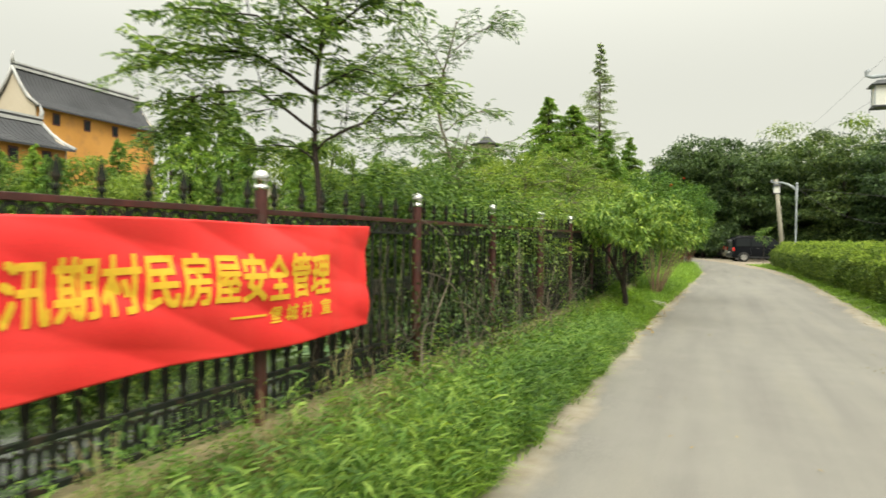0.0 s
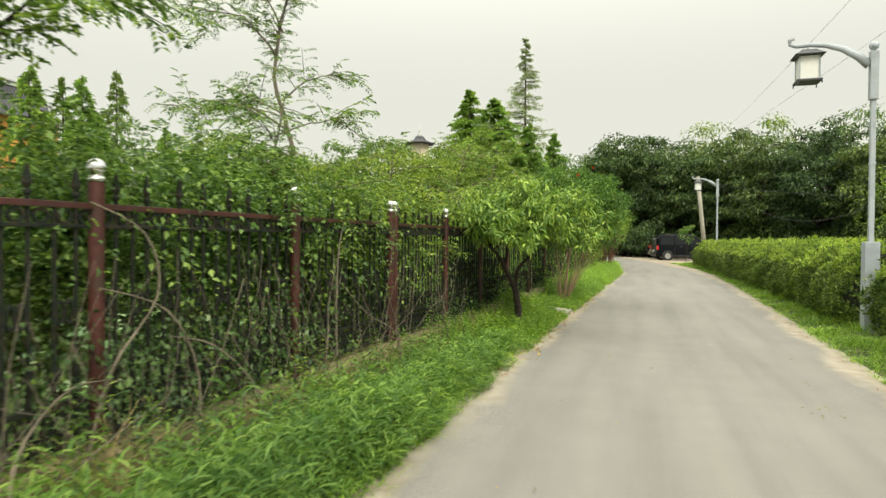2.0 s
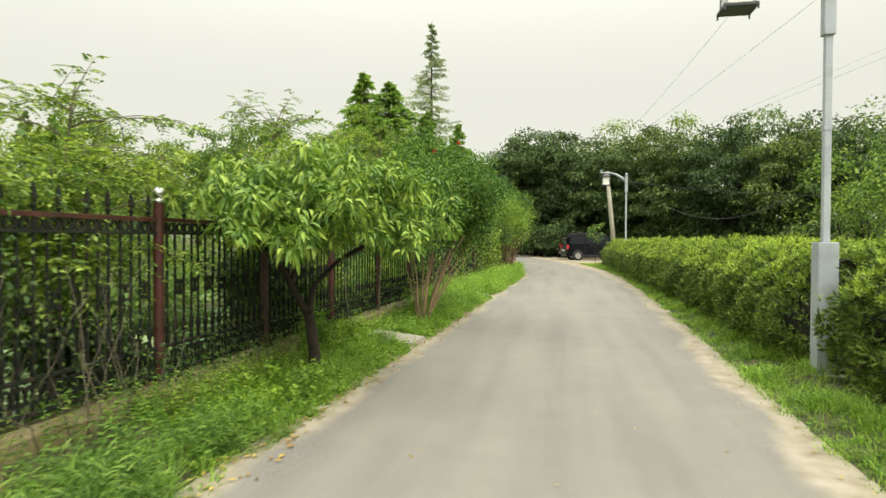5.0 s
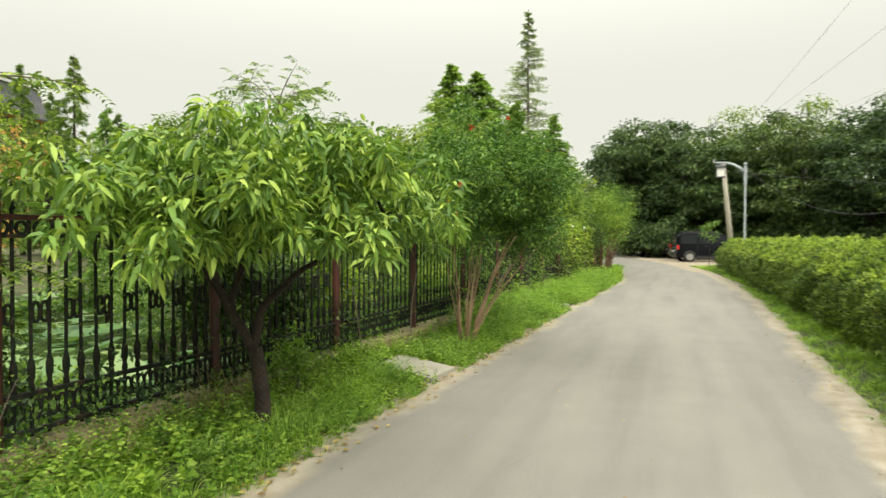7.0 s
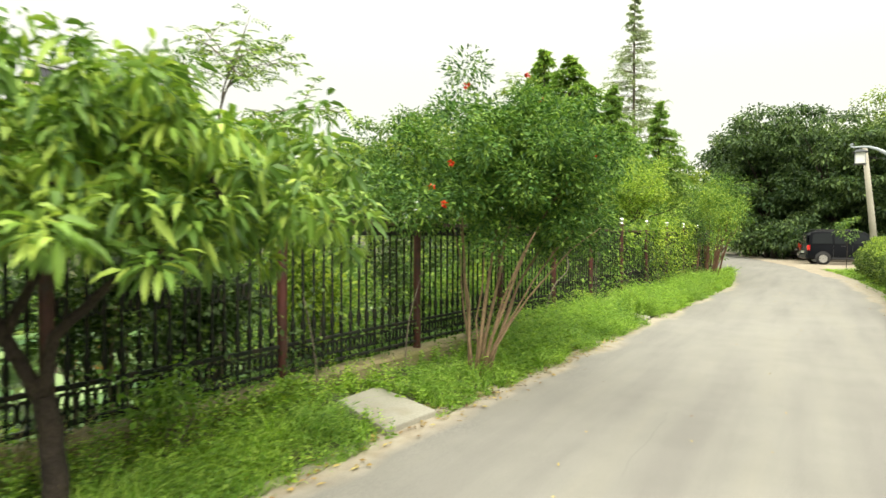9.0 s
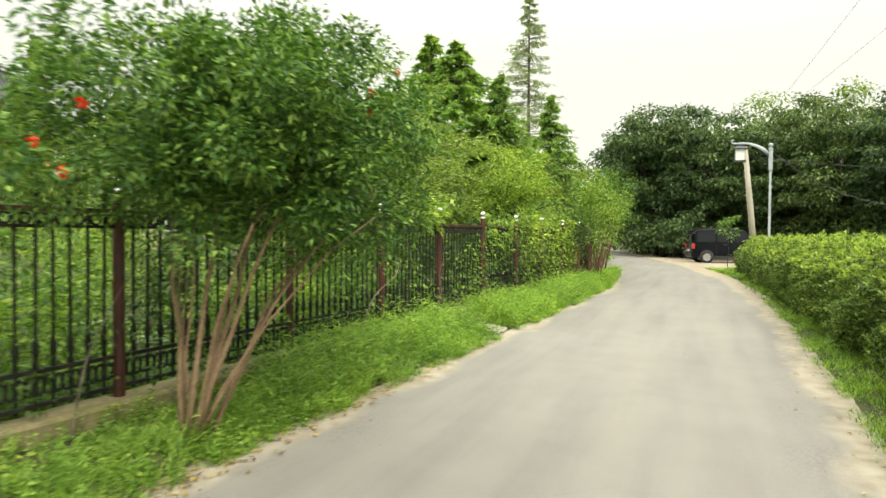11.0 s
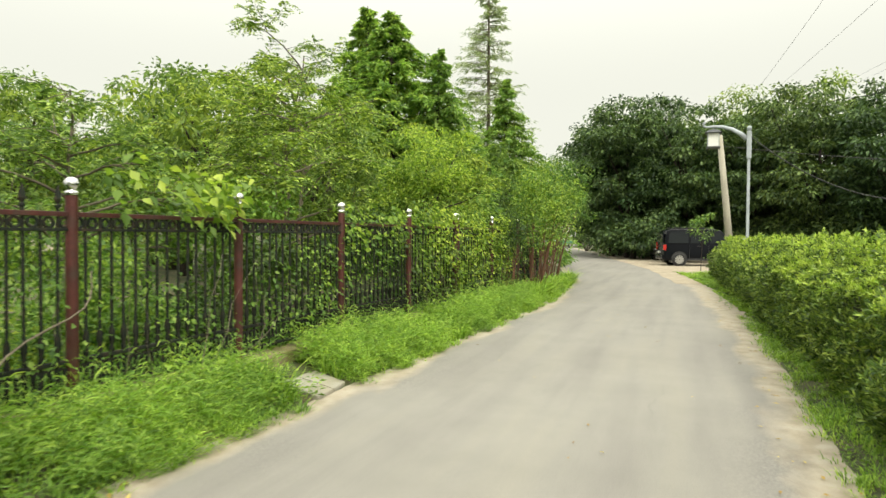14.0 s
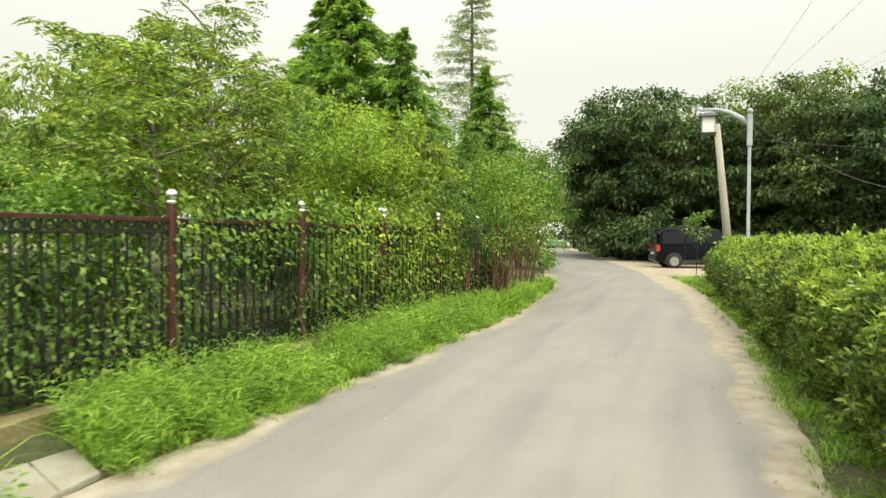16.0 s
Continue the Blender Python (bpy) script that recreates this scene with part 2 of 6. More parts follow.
# needle colour paled so that it carries the far haze
L_REDWOOD = leafy("haze_paled_needles", (0.2, 0.27, 0.16), (0.29, 0.38, 0.22), (0.4, 0.48, 0.28), 0.45, 0.6, 0.4)
L_GREY = leafy("grey_green_leaves", (0.08, 0.15, 0.035), (0.17, 0.275, 0.05), (0.32, 0.43, 0.08), 0.42, 0.55, 0.4)
L_LOTUS = leafy("lotus_pads", (0.06, 0.15, 0.055), (0.13, 0.26, 0.1), (0.27, 0.4, 0.19), 0.25, 0.4, 0.5)

# ---- builders ----


def mesh_data(name, V, F, mat, smooth=False):
    me = bpy.data.meshes.new(name)
    me.from_pydata([tuple(v) for v in V], [], [tuple(f) for f in F])
    me.materials.append(mat)
    if smooth:
        me.shade_smooth()
    return me


def fast_mesh(name, V, starts, loops, mat, smooth=False):
    me = bpy.data.meshes.new(name)
    me.vertices.add(len(V))
    me.vertices.foreach_set("co", np.asarray(V, np.float32).ravel())
    me.loops.add(len(loops))
    me.loops.foreach_set("vertex_index", np.asarray(loops, np.int32))
    me.polygons.add(len(starts))
    me.polygons.foreach_set("loop_start", np.asarray(starts, np.int32))
    me.update(calc_edges=True)
    me.materials.append(mat)
    if smooth:
        me.shade_smooth()
    return me


def part(name, bm, material, parent=None, label="", smooth=False):
    """One mesh object under a thing or a part, from a bmesh or finished mesh data."""
    if isinstance(bm, bmesh.types.BMesh):
        me = bpy.data.meshes.new(name)
        bm.to_mesh(me)
        bm.free()
        me.materials.append(material)
        if smooth:
            me.shade_smooth()
    else:
        me = bm
    ob = new(name, me)
    if parent is not None:
        ob.parent = parent
    return tagged(ob, label)


def thing(name, label, category, m=None, group="", kind=""):
    ob = new(name)
    ob.empty_display_size = 0.1
    if m is not None:
        ob.matrix_world = m
    return tagged(ob, label, category, group, kind)


def add_box(bm, lo, hi):
    vs = [bm.verts.new((x, y, z)) for z in (lo[2], hi[2]) for y in (lo[1], hi[1]) for x in (lo[0], hi[0])]
    for f in ((0, 2, 3, 1), (4, 5, 7, 6), (0, 1, 5, 4), (2, 6, 7, 3), (0, 4, 6, 2), (1, 3, 7, 5)):
        bm.faces.new([vs[k] for k in f])
    return vs


def box_bm(lo, hi, bevel=0.0):
    bm = bmesh.new()
    add_box(bm, lo, hi)
    if bevel:
        bmesh.ops.bevel(bm, geom=bm.edges[:], offset=bevel, segments=2, affect="EDGES", profile=0.6)
    return bm


def tube_arrays(points, radii, sides=7):
    """A tapered tube along points: vertices and quads."""
    P = [Vector(p) for p in points]
    V, F = [], []
    for k, p in enumerate(P):
        d = (P[min(k + 1, len(P) - 1)] - P[max(k - 1, 0)]).normalized()
        a = d.cross(Vector((0.31, 0.87, 0.37))).normalized()
        b = d.cross(a)
        for s in range(sides):
            w = 2 * math.pi * s / sides
            V.append(p + (a * math.cos(w) + b * math.sin(w)) * float(radii[k]))
    for k in range(len(P) - 1):
        for s in range(sides):
            F.append((k * sides + s, k * sides + (s + 1) % sides, (k + 1) * sides + (s + 1) % sides, (k + 1) * sides + s))
    F.append(tuple(range(sides - 1, -1, -1)))
    F.append(tuple((len(P) - 1) * sides + s for s in range(sides)))
    return V, F


def tubes(name, runs, mat, sides=7):
    V, F = [], []
    for pts, rad in runs:
        v, f = tube_arrays(pts, rad, sides)
        F += [tuple(i + len(V) for i in q) for q in f]
        V += v
    return mesh_data(name, V, F, mat, True)


def bend(a, b, sag, rng, steps=6, wob=0.05):
    """A limb's line from a to b, lifted by sag, with a little wander."""
    a, b = np.array(a, float), np.array(b, float)
    mid = (a + b) / 2 + np.array([0, 0, sag]) + rng.normal(0, wob, 3)
    return [tuple((1 - t) ** 2 * a + 2 * t * (1 - t) * mid + t * t * b + (rng.normal(0, wob * 0.3, 3) if 0 < t < 1 else 0)) for t in np.linspace(0, 1, steps)]


def unit(a):
    return a / np.maximum(np.linalg.norm(a, axis=-1, keepdims=True), 1e-9)


def leaf_geo(P, D, L, W, rng, up=0.8, fold=0.22, droop=0.0, fine=False):
    """Leaves that start at P and point along D: folded blades, or longer curved ones."""
    n = len(P)
    D = unit(np.asarray(D, float))
    L = np.broadcast_to(L, n)[:, None]
    W = np.broadcast_to(W, n)[:, None]
    U = rng.normal(0, 0.45, (n, 3)) + np.array([0, 0, up])
    S = unit(np.cross(D, U))
    N = np.cross(S, D)
    down = np.array([0, 0, -1.0])
    if not fine:
        mid = P + D * L * 0.45 + down * L * droop * 0.25
        V = np.stack([P, mid + S * W / 2 + N * W * fold, P + D * L + down * L * droop, mid - S * W / 2 + N * W * fold], 1)
        loops = np.array([0, 1, 2, 0, 2, 3])
        size = np.array([3, 3])
    else:
        m1 = P + D * L * 0.3 + down * L * droop * 0.1
        m2 = P + D * L * 0.65 + down * L * droop * 0.45
        tip = P + D * L * 0.95 + down * L * droop
        V = np.stack([P, m1 + S * W * 0.5 + N * W * fold, m1, m1 - S * W * 0.5 + N * W * fold,
                      m2 + S * W * 0.42 + N * W * fold, m2, m2 - S * W * 0.42 + N * W * fold, tip], 1)
        loops = np.array([0, 1, 2, 0, 2, 3, 1, 4, 5, 2, 2, 5, 6, 3, 4, 7, 5, 5, 7, 6])
        size = np.array([3, 3, 4, 4, 3, 3])
    k = V.shape[1]
    LP = (loops[None] + k * np.arange(n)[:, None]).ravel()
    ST = np.concatenate([[0], np.cumsum(np.tile(size, n))[:-1]])
    return V.reshape(-1, 3), ST, LP


def blade_mesh(name, P, D, L, W, mat, rng, droop=0.45):
    """Grass blades: flat strips that arch over and taper to a point."""
    n = len(P)
    D = unit(np.asarray(D, float))
    L, W = np.asarray(L)[:, None], np.asarray(W)[:, None]
    S = unit(np.cross(D, rng.normal(0, 0.4, (n, 3)) + np.array([0, 0, 0.8])))
    down = np.array([0, 0, -1.0])
    a, b = P + D * L * 0.38 + down * L * droop * 0.12, P + D * L * 0.75 + down * L * droop * 0.55
    V = np.stack([P, a - S * W / 2, a + S * W / 2, b - S * W * 0.36, b + S * W * 0.36, P + D * L * 0.97 + down * L * droop * 1.15], 1)
    LP = (np.array([0, 2, 1, 1, 2, 4, 3, 3, 4, 5])[None] + 6 * np.arange(n)[:, None]).ravel()
    ST = np.concatenate([[0], np.cumsum(np.tile([3, 4, 3], n))[:-1]])
    return fast_mesh(name, V.reshape(-1, 3), ST, LP, mat)


def leaf_mesh(name, P, D, L, W, mat, rng, **kw):
    V, ST, LP = leaf_geo(np.asarray(P, float), D, L, W, rng, **kw)
    return fast_mesh(name, V, ST, LP, mat)


def frond_sites(P, D, L, pairs, rng, droop=0.35):
    """Feathered leaves: leaflets in pairs along a drooping midrib."""
    n = len(P)
    D = unit(np.asarray(D, float))
    L = np.broadcast_to(L, n)
    S = unit(np.cross(D, np.array([0, 0, 1.0]) + rng.normal(0, 0.25, (n, 3))))
    pts, dirs = [], []
    for k in range(pairs):
        t = (k + 1) / pairs
        c = P + D * (L * t)[:, None] + np.array([0, 0, -1.0]) * (L * droop * t * t)[:, None]
        for s in (-1, 1):
            pts.append(c)
            dirs.append(D * 0.45 + S * s + np.array([0, 0, -0.15]))
    return np.concatenate(pts), np.concatenate(dirs)


def in_blob(n, rng, shell=0.5):
    d = unit(rng.normal(0, 1, (n, 3)))
    return d, d * (shell + (1 - shell) * rng.random((n, 1))) 


def smooth01(t):
    t = np.clip(t, 0, 1)
    return t * t * (3 - 2 * t)


# ---- plan ----
LEFT = [(-9, -1.15), (3.6, -1.06), (8.4, -0.95), (14, -0.86), (20, -0.66), (27, -0.42), (32, -0.36), (38, -0.95), (46, -2.7), (56, -5.4), (70, -8.6), (95, -15)]
RIGHT = [(-9, 2.2), (4, 2.38), (9, 2.5), (14, 2.66), (20, 2.9), (25, 3.02), (31, 2.86), (38, 2.4), (46, 1.3), (56, -1.0), (70, -4.2), (95, -10.4)]


def left_edge(y):
    return np.interp(y, [p[0] for p in LEFT], [p[1] for p in LEFT])


def right_edge(y):
    return np.interp(y, [p[0] for p in RIGHT], [p[1] for p in RIGHT])


def fence_x(y):
    return -2.777 + 0.041 * y


def ground_z(x, y):
    x, y = np.asarray(x, float), np.asarray(y, float)
    l = left_edge(y)
    out = np.maximum(l - x, x - right_edge(y))
    z = -0.03 + 0.032 * smooth01((out - 0.02) / 0.15) + 0.1 * smooth01((l - 0.15 - x) / 1.0) + 0.04 * smooth01((x - right_edge(y) - 0.25 - 0.35 * smooth01((y - 24) / 8)) / 0.4) * (1 - smooth01((y - 37) / 4))
    pond = smooth01((fence_x(y) - 0.35 - x) / 1.6) * smooth01((27 - y) / 4) * smooth01((x + 34) / 4)
    return z - 0.95 * pond


# ground: one sheet out to the horizon
gx = np.concatenate([[-1500, -600, -250, -120, -70, -45], np.arange(-38, -5, 2.0), np.arange(-5, 5.2, 0.2), np.arange(6, 40, 3.0), [50, 70, 120, 250, 600, 1500]])
gy = np.concatenate([[-1500, -600, -250, -100, -40, -20], np.arange(-12, 48, 0.8), np.arange(48, 100, 3.0), [110, 140, 200, 300, 600, 1500]])
GX, GY = np.meshgrid(gx, gy)
GZ = ground_z(GX, GY)
nx, ny = len(gx), len(gy)
gi = np.arange(nx * ny).reshape(ny, nx)
gl = np.stack([gi[:-1, :-1], gi[:-1, 1:], gi[1:, 1:], gi[1:, :-1]], -1).reshape(-1)
ground = new("ground", fast_mesh("ground", np.stack([GX, GY, GZ], -1).reshape(-1, 3), np.arange(0, len(gl), 4), gl, M_SOIL, True))
tagged(ground, "dark soil with low weeds and leaf litter", "ground", kind="structure")


def strip(name, xa, xb, za, zb, ys, mat, seed, wob):
    """A long surface between two edges with an uneven outline."""
    rng = np.random.default_rng(seed)

    def ragged(scale):
        r = rng.normal(0, 1, len(ys))
        k = np.exp(-np.linspace(-2, 2, 9) ** 2)
        return np.convolve(r, k / k.sum(), "same") * scale + rng.normal(0, scale * 0.25, len(ys))
    A, B = xa(ys) + ragged(wob), xb(ys) + ragged(wob)
    cols = 17
    V = np.stack([np.stack([A + (B - A) * c / (cols - 1), ys, np.full(len(ys), za + (zb - za) * c / (cols - 1))], -1) for c in range(cols)], 1)
    i = np.arange(len(ys) * cols).reshape(len(ys), cols)
    lp = np.stack([i[:-1, :-1], i[:-1, 1:], i[1:, 1:], i[1:, :-1]], -1).reshape(-1)
    me = fast_mesh(name, V.reshape(-1, 3), np.arange(0, len(lp), 4), lp, mat, True)
    # how far each point lies inside the paved edges
    X = V[..., 0]
    inner = np.minimum(X - left_edge(ys)[:, None], right_edge(ys)[:, None] - X)
    me.attributes.new("edge", "FLOAT", "POINT").data.foreach_set("value", inner.astype(np.float32).ravel())
    return new(name, me)


ys = np.concatenate([np.arange(-9, 40, 0.08), np.arange(40, 95, 0.4)])
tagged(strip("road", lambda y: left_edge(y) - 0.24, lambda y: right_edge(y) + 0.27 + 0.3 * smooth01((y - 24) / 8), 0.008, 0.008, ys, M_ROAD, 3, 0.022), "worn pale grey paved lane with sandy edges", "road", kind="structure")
yl = np.arange(38, 66, 0.3)
tagged(strip("parking_ground", lambda y: right_edge(y) - 0.3, lambda y: right_edge(y) + 0.5 + 7.5 * smooth01((y - 41) / 8), 0.013, 0.016, yl, M_SAND, 6, 0.05), "bare sandy ground under the parked cars", "ground", kind="structure")

# pond with lotus
m_water, n_, l_, p_ = nodes_of("pond_water")
p_.inputs["Base Color"].default_value = (0.035, 0.045, 0.025, 1)
p_.inputs["Roughness"].default_value = 0.06
rip = noise_node(n_, l_, 3.0, 3.0)
bp = n_.new("ShaderNodeBump")
bp.inputs["Strength"].default_value, bp.inputs["Distance"].default_value = 0.15, 0.03
l_.new(rip.outputs["Fac"], bp.inputs["Height"])
l_.new(bp.outputs["Normal"], p_.inputs["Normal"])
water = new("water", mesh_data("water", [(-36, -30, -0.5), (-2.9, -30, -0.5), (-2.5, 27, -0.5), (-36, 27, -0.5)], [(0, 1, 2, 3)], m_water))
tagged(water, "still pond water reflecting the pale sky", "water", kind="structure")


def lotus_pads(seed, count):
    rng = np.random.default_rng(seed)
    V, ST, LP = [], [], []
    start = 0
    ring = 9
    for k in range(count):
        x, y = rng.uniform(-30, -4.4), rng.uniform(-8, 24)
        if math.sin(x * 0.55 + 1.3) * math.sin(y * 0.42 + x * 0.1) < -0.45:
            continue
        r = rng.uniform(0.14, 0.36)
        z = -0.49 + (0.0 if rng.random() < 0.45 else rng.uniform(0.04, 0.5))
        tx, ty = rng.normal(0, 0.16, 2) if z > -0.48 else (0.0, 0.0)
        b = len(V)
        V.append((x, y, z - 0.02))
        for s in range(ring):
            a = 2 * math.pi * s / ring + rng.uniform(-0.1, 0.1)
            rr = r * rng.uniform(0.88, 1.08)
            u, w = rr * math.cos(a), rr * math.sin(a)
            V.append((x + u, y + w, z + 0.035 * (z > -0.48) * rng.uniform(0.4, 1.6) + u * tx + w * ty + 0.004 * k / count))
        for s in range(ring):
            LP += [b, b + 1 + s, b + 1 + (s + 1) % ring]
            ST.append(start)
            start += 3
    return fast_mesh("lotus_pads", V, ST, LP, L_LOTUS)


tagged(new("lotus_pads", lotus_pads(11, 2600)), "round green lotus pads floating and standing on the pond", "lotus", kind="stuff")

# ---- fence ----
POSTS = [-6.5, -4.55, -2.6, -0.65, 1.28, 3.22, 5.34, 7.32, 9.38, 11.15, 12.9, 14.75, 16.72, 18.69, 20.54, 22.28, 24.14, 26.05, 28.05, 30.0, 32.0, 34.0]
PLINTH_TOP = 0.24


def ring_arrays(cx, cz, rx, rz, w=0.008, sides=14):
    """An upright flat ring in the fence's plane (y along the fence)."""
    V, F = [], []
    for s in range(sides):
        a = 2 * math.pi * s / sides
        for dr, dx in ((-w, -w), (w, -w), (w, w), (-w, w)):
            V.append((dx, cx + (rx + dr) * math.cos(a), cz + (rz + dr) * math.sin(a)))
    for s in range(sides):
        b, c = 4 * s, 4 * ((s + 1) % sides)
        for k in range(4):
            F.append((b + k, b + (k + 1) % 4, c + (k + 1) % 4, c + k))
    return V, F


def rings_mesh(name, specs, mat, w=0.008):
    V, F = [], []
    for s in specs:
        v, f = ring_arrays(*s, w=w)
        F += [tuple(i + len(V) for i in q) for q in f]
        V += v
    return mesh_data(name, V, F, mat)


def lathe(profile, sides=12):
    V, F = [], []
    for r, z in profile:
        for s in range(sides):
            a = 2 * math.pi * s / sides
            V.append((r * math.cos(a), r * math.sin(a), z))
    for k in range(len(profile) - 1):
        for s in range(sides):
            t = (s + 1) % sides
            F.append((k * sides + s, k * sides + t, (k + 1) * sides + t, (k + 1) * sides + s))
    F.append(tuple(range(sides - 1, -1, -1)))
    F.append(tuple((len(profile) - 1) * sides + s for s in range(sides)))
    return V, F


picket_me = mesh_data("picket", *lathe([(0.011, 0.04), (0.011, 0.3), (0.02, 0.33), (0.013, 0.37), (0.022, 0.42), (0.022, 0.47), (0.011, 0.52), (0.011, 1.36),
                                        (0.011, 1.4), (0.02, 1.412), (0.02, 1.425), (0.01, 1.435), (0.026, 1.465), (0.011, 1.54), (0.002, 1.57)], 4), M_IRON)
blunt_me = mesh_data("picket", *lathe([(0.011, 0.04), (0.011, 0.3), (0.02, 0.33), (0.013, 0.37), (0.022, 0.42), (0.022, 0.47), (0.011, 0.52), (0.011, 1.36)], 4), M_IRON)
post_me = mesh_data("post", *lathe([(0.043, -0.05), (0.043, 1.5)], 14), M_POST, True)
post_me.set_sharp_from_angle(angle=radians(40))
cap_me = mesh_data("cap", *lathe([(0.046, 1.5), (0.048, 1.515), (0.046, 1.528), (0.034, 1.532), (0.034, 1.54), (0.047, 1.553), (0.053, 1.575), (0.05, 1.6), (0.036, 1.622), (0.012, 1.632)], 14), M_CHROME, True)
mid_ring_me = rings_mesh("scroll", [(-0.027, 0.79, 0.024, 0.062), (0.027, 0.79, 0.024, 0.062)], M_IRON)
low_ring_me = rings_mesh("lower_scroll", [(-0.028, 0.2, 0.028, 0.06), (0.028, 0.2, 0.028, 0.06)], M_IRON)


def fence_bay(k):
    y0, y1 = POSTS[k], POSTS[k + 1]
    a, b = Vector((fence_x(y0), y0, PLINTH_TOP)), Vector((fence_x(y1), y1, PLINTH_TOP))
    d = b - a
    length = d.length
    turn = Matrix.Rotation(math.atan2(d.y, d.x) - math.pi / 2, 4, "Z")
    bay = thing("fence_panel", "dark iron fence panel with spear pickets and a brown-red post", "fence", Matrix.Translation(a) @ turn, "fence panels")
    post = part("post", post_me, M_POST, bay, "brown-red painted round steel post")
    part("cap", cap_me, M_CHROME, post, "polished steel ball cap")
    if y0 in (9.38, 28.05):
        second = part("post", post_me, M_POST, bay, "brown-red painted round steel post")
        second.location = (0, -0.115, 0)
        part("cap", cap_me, M_CHROME, second, "polished steel ball cap")
    for z0, z1, mat, label in ((1.345, 1.38, M_POST, "rusty red top rail"), (1.24, 1.262, M_IRON, ""), (0.285, 0.315, M_IRON, ""), (0.06, 0.09, M_IRON, "")):
        part("rail", box_bm((-0.018, 0.035, z0), (0.018, length - 0.035, z1), 0.004), mat, bay, label)
    n = 16
    step = length / n
    part("frieze", rings_mesh("frieze", [(step * (j + 0.5), 1.3, step * 0.3, 0.036) for j in range(n)], M_IRON), M_IRON, bay)["kind"] = "stuff"
    for j in range(1, n):
        o = part("picket", picket_me if j % 2 and y0 < 20 else blunt_me, M_IRON, bay)
        o.location = (0, j * step, 0)
        o.rotation_euler = (0.004 * math.sin(j * 2.3 + k), 0.006 * math.sin(j * 1.7 + k * 3), math.pi / 4)
    for j in range(0, n if y0 < 14.0 else 0, 2):
        o = part("scroll", mid_ring_me, M_IRON, bay)
        o.location = (0, (j + 0.5) * step, 0)
    for j in range(0, n):
        o = part("lower_scroll", low_ring_me, M_IRON, bay)
        o.location = (0, (j + 0.5) * step, 0)
    return bay


for bay_index in range(len(POSTS) - 1):
    fence_bay(bay_index)


def plinth():
    V, F = [], []
    yy = np.arange(-6.7, 34.3, 0.25)
    rng = np.random.default_rng(8)
    for y in yy:
        x = fence_x(y)
        w = rng.normal(0, 0.008, 6)
        V += [(x - 0.13, y, -0.8), (x - 0.13 + w[0], y, PLINTH_TOP - 0.02 + w[1]), (x - 0.11, y, PLINTH_TOP + w[2] * 0.4), (x + 0.12, y, PLINTH_TOP + w[3] * 0.4),
              (x + 0.15 + w[4], y, PLINTH_TOP - 0.03 + w[5]), (x + 0.16 + w[4], y, -0.1)]
    for k in range(len(yy) - 1):
        for s in range(5):
            F.append((6 * k + s, 6 * k + s + 1, 6 * k + 7 + s, 6 * k + 6 + s))
    ob = new("fence_plinth", mesh_data("fence_plinth", V, F, M_CONC))
    return tagged(ob, "low mossy concrete plinth under the iron fence", "plinth", kind="structure")


plinth()

# ---- banner ----
M_CLOTH = surface("red_banner_cloth", (0.86, 0.03, 0.03), (0.93, 0.05, 0.045), 0.5, 2.0, 90.0, bump=0.1, grain=0.1)
M_YELLOW = plain("yellow_print", (0.85, 0.5, 0.03), 0.6)


def banner_bulge(u, v):
    """How far the cloth stands off the fence, at u along it and v up it, both 0 to 1 (u = 1 at its free end)."""
    f = 0.05 + 0.012 * np.sin(9 * (v * 0.9 - u * 2.2) + 1.0) * (0.3 + v)
    f = f + 0.006 * np.sin(150 * u) * np.exp(-((u - 0.95) / 0.05) ** 2) + 0.012 * np.sin(5.3 * v + 7 * u)
    f = f + 0.016 * np.abs(np.sin(11 * (v * 0.8 + 3.4 * u))) * np.exp(-((u - 0.8) / 0.2) ** 2) + 0.008 * np.abs(np.sin(9 * (v + 1.7 * u)))
    return f


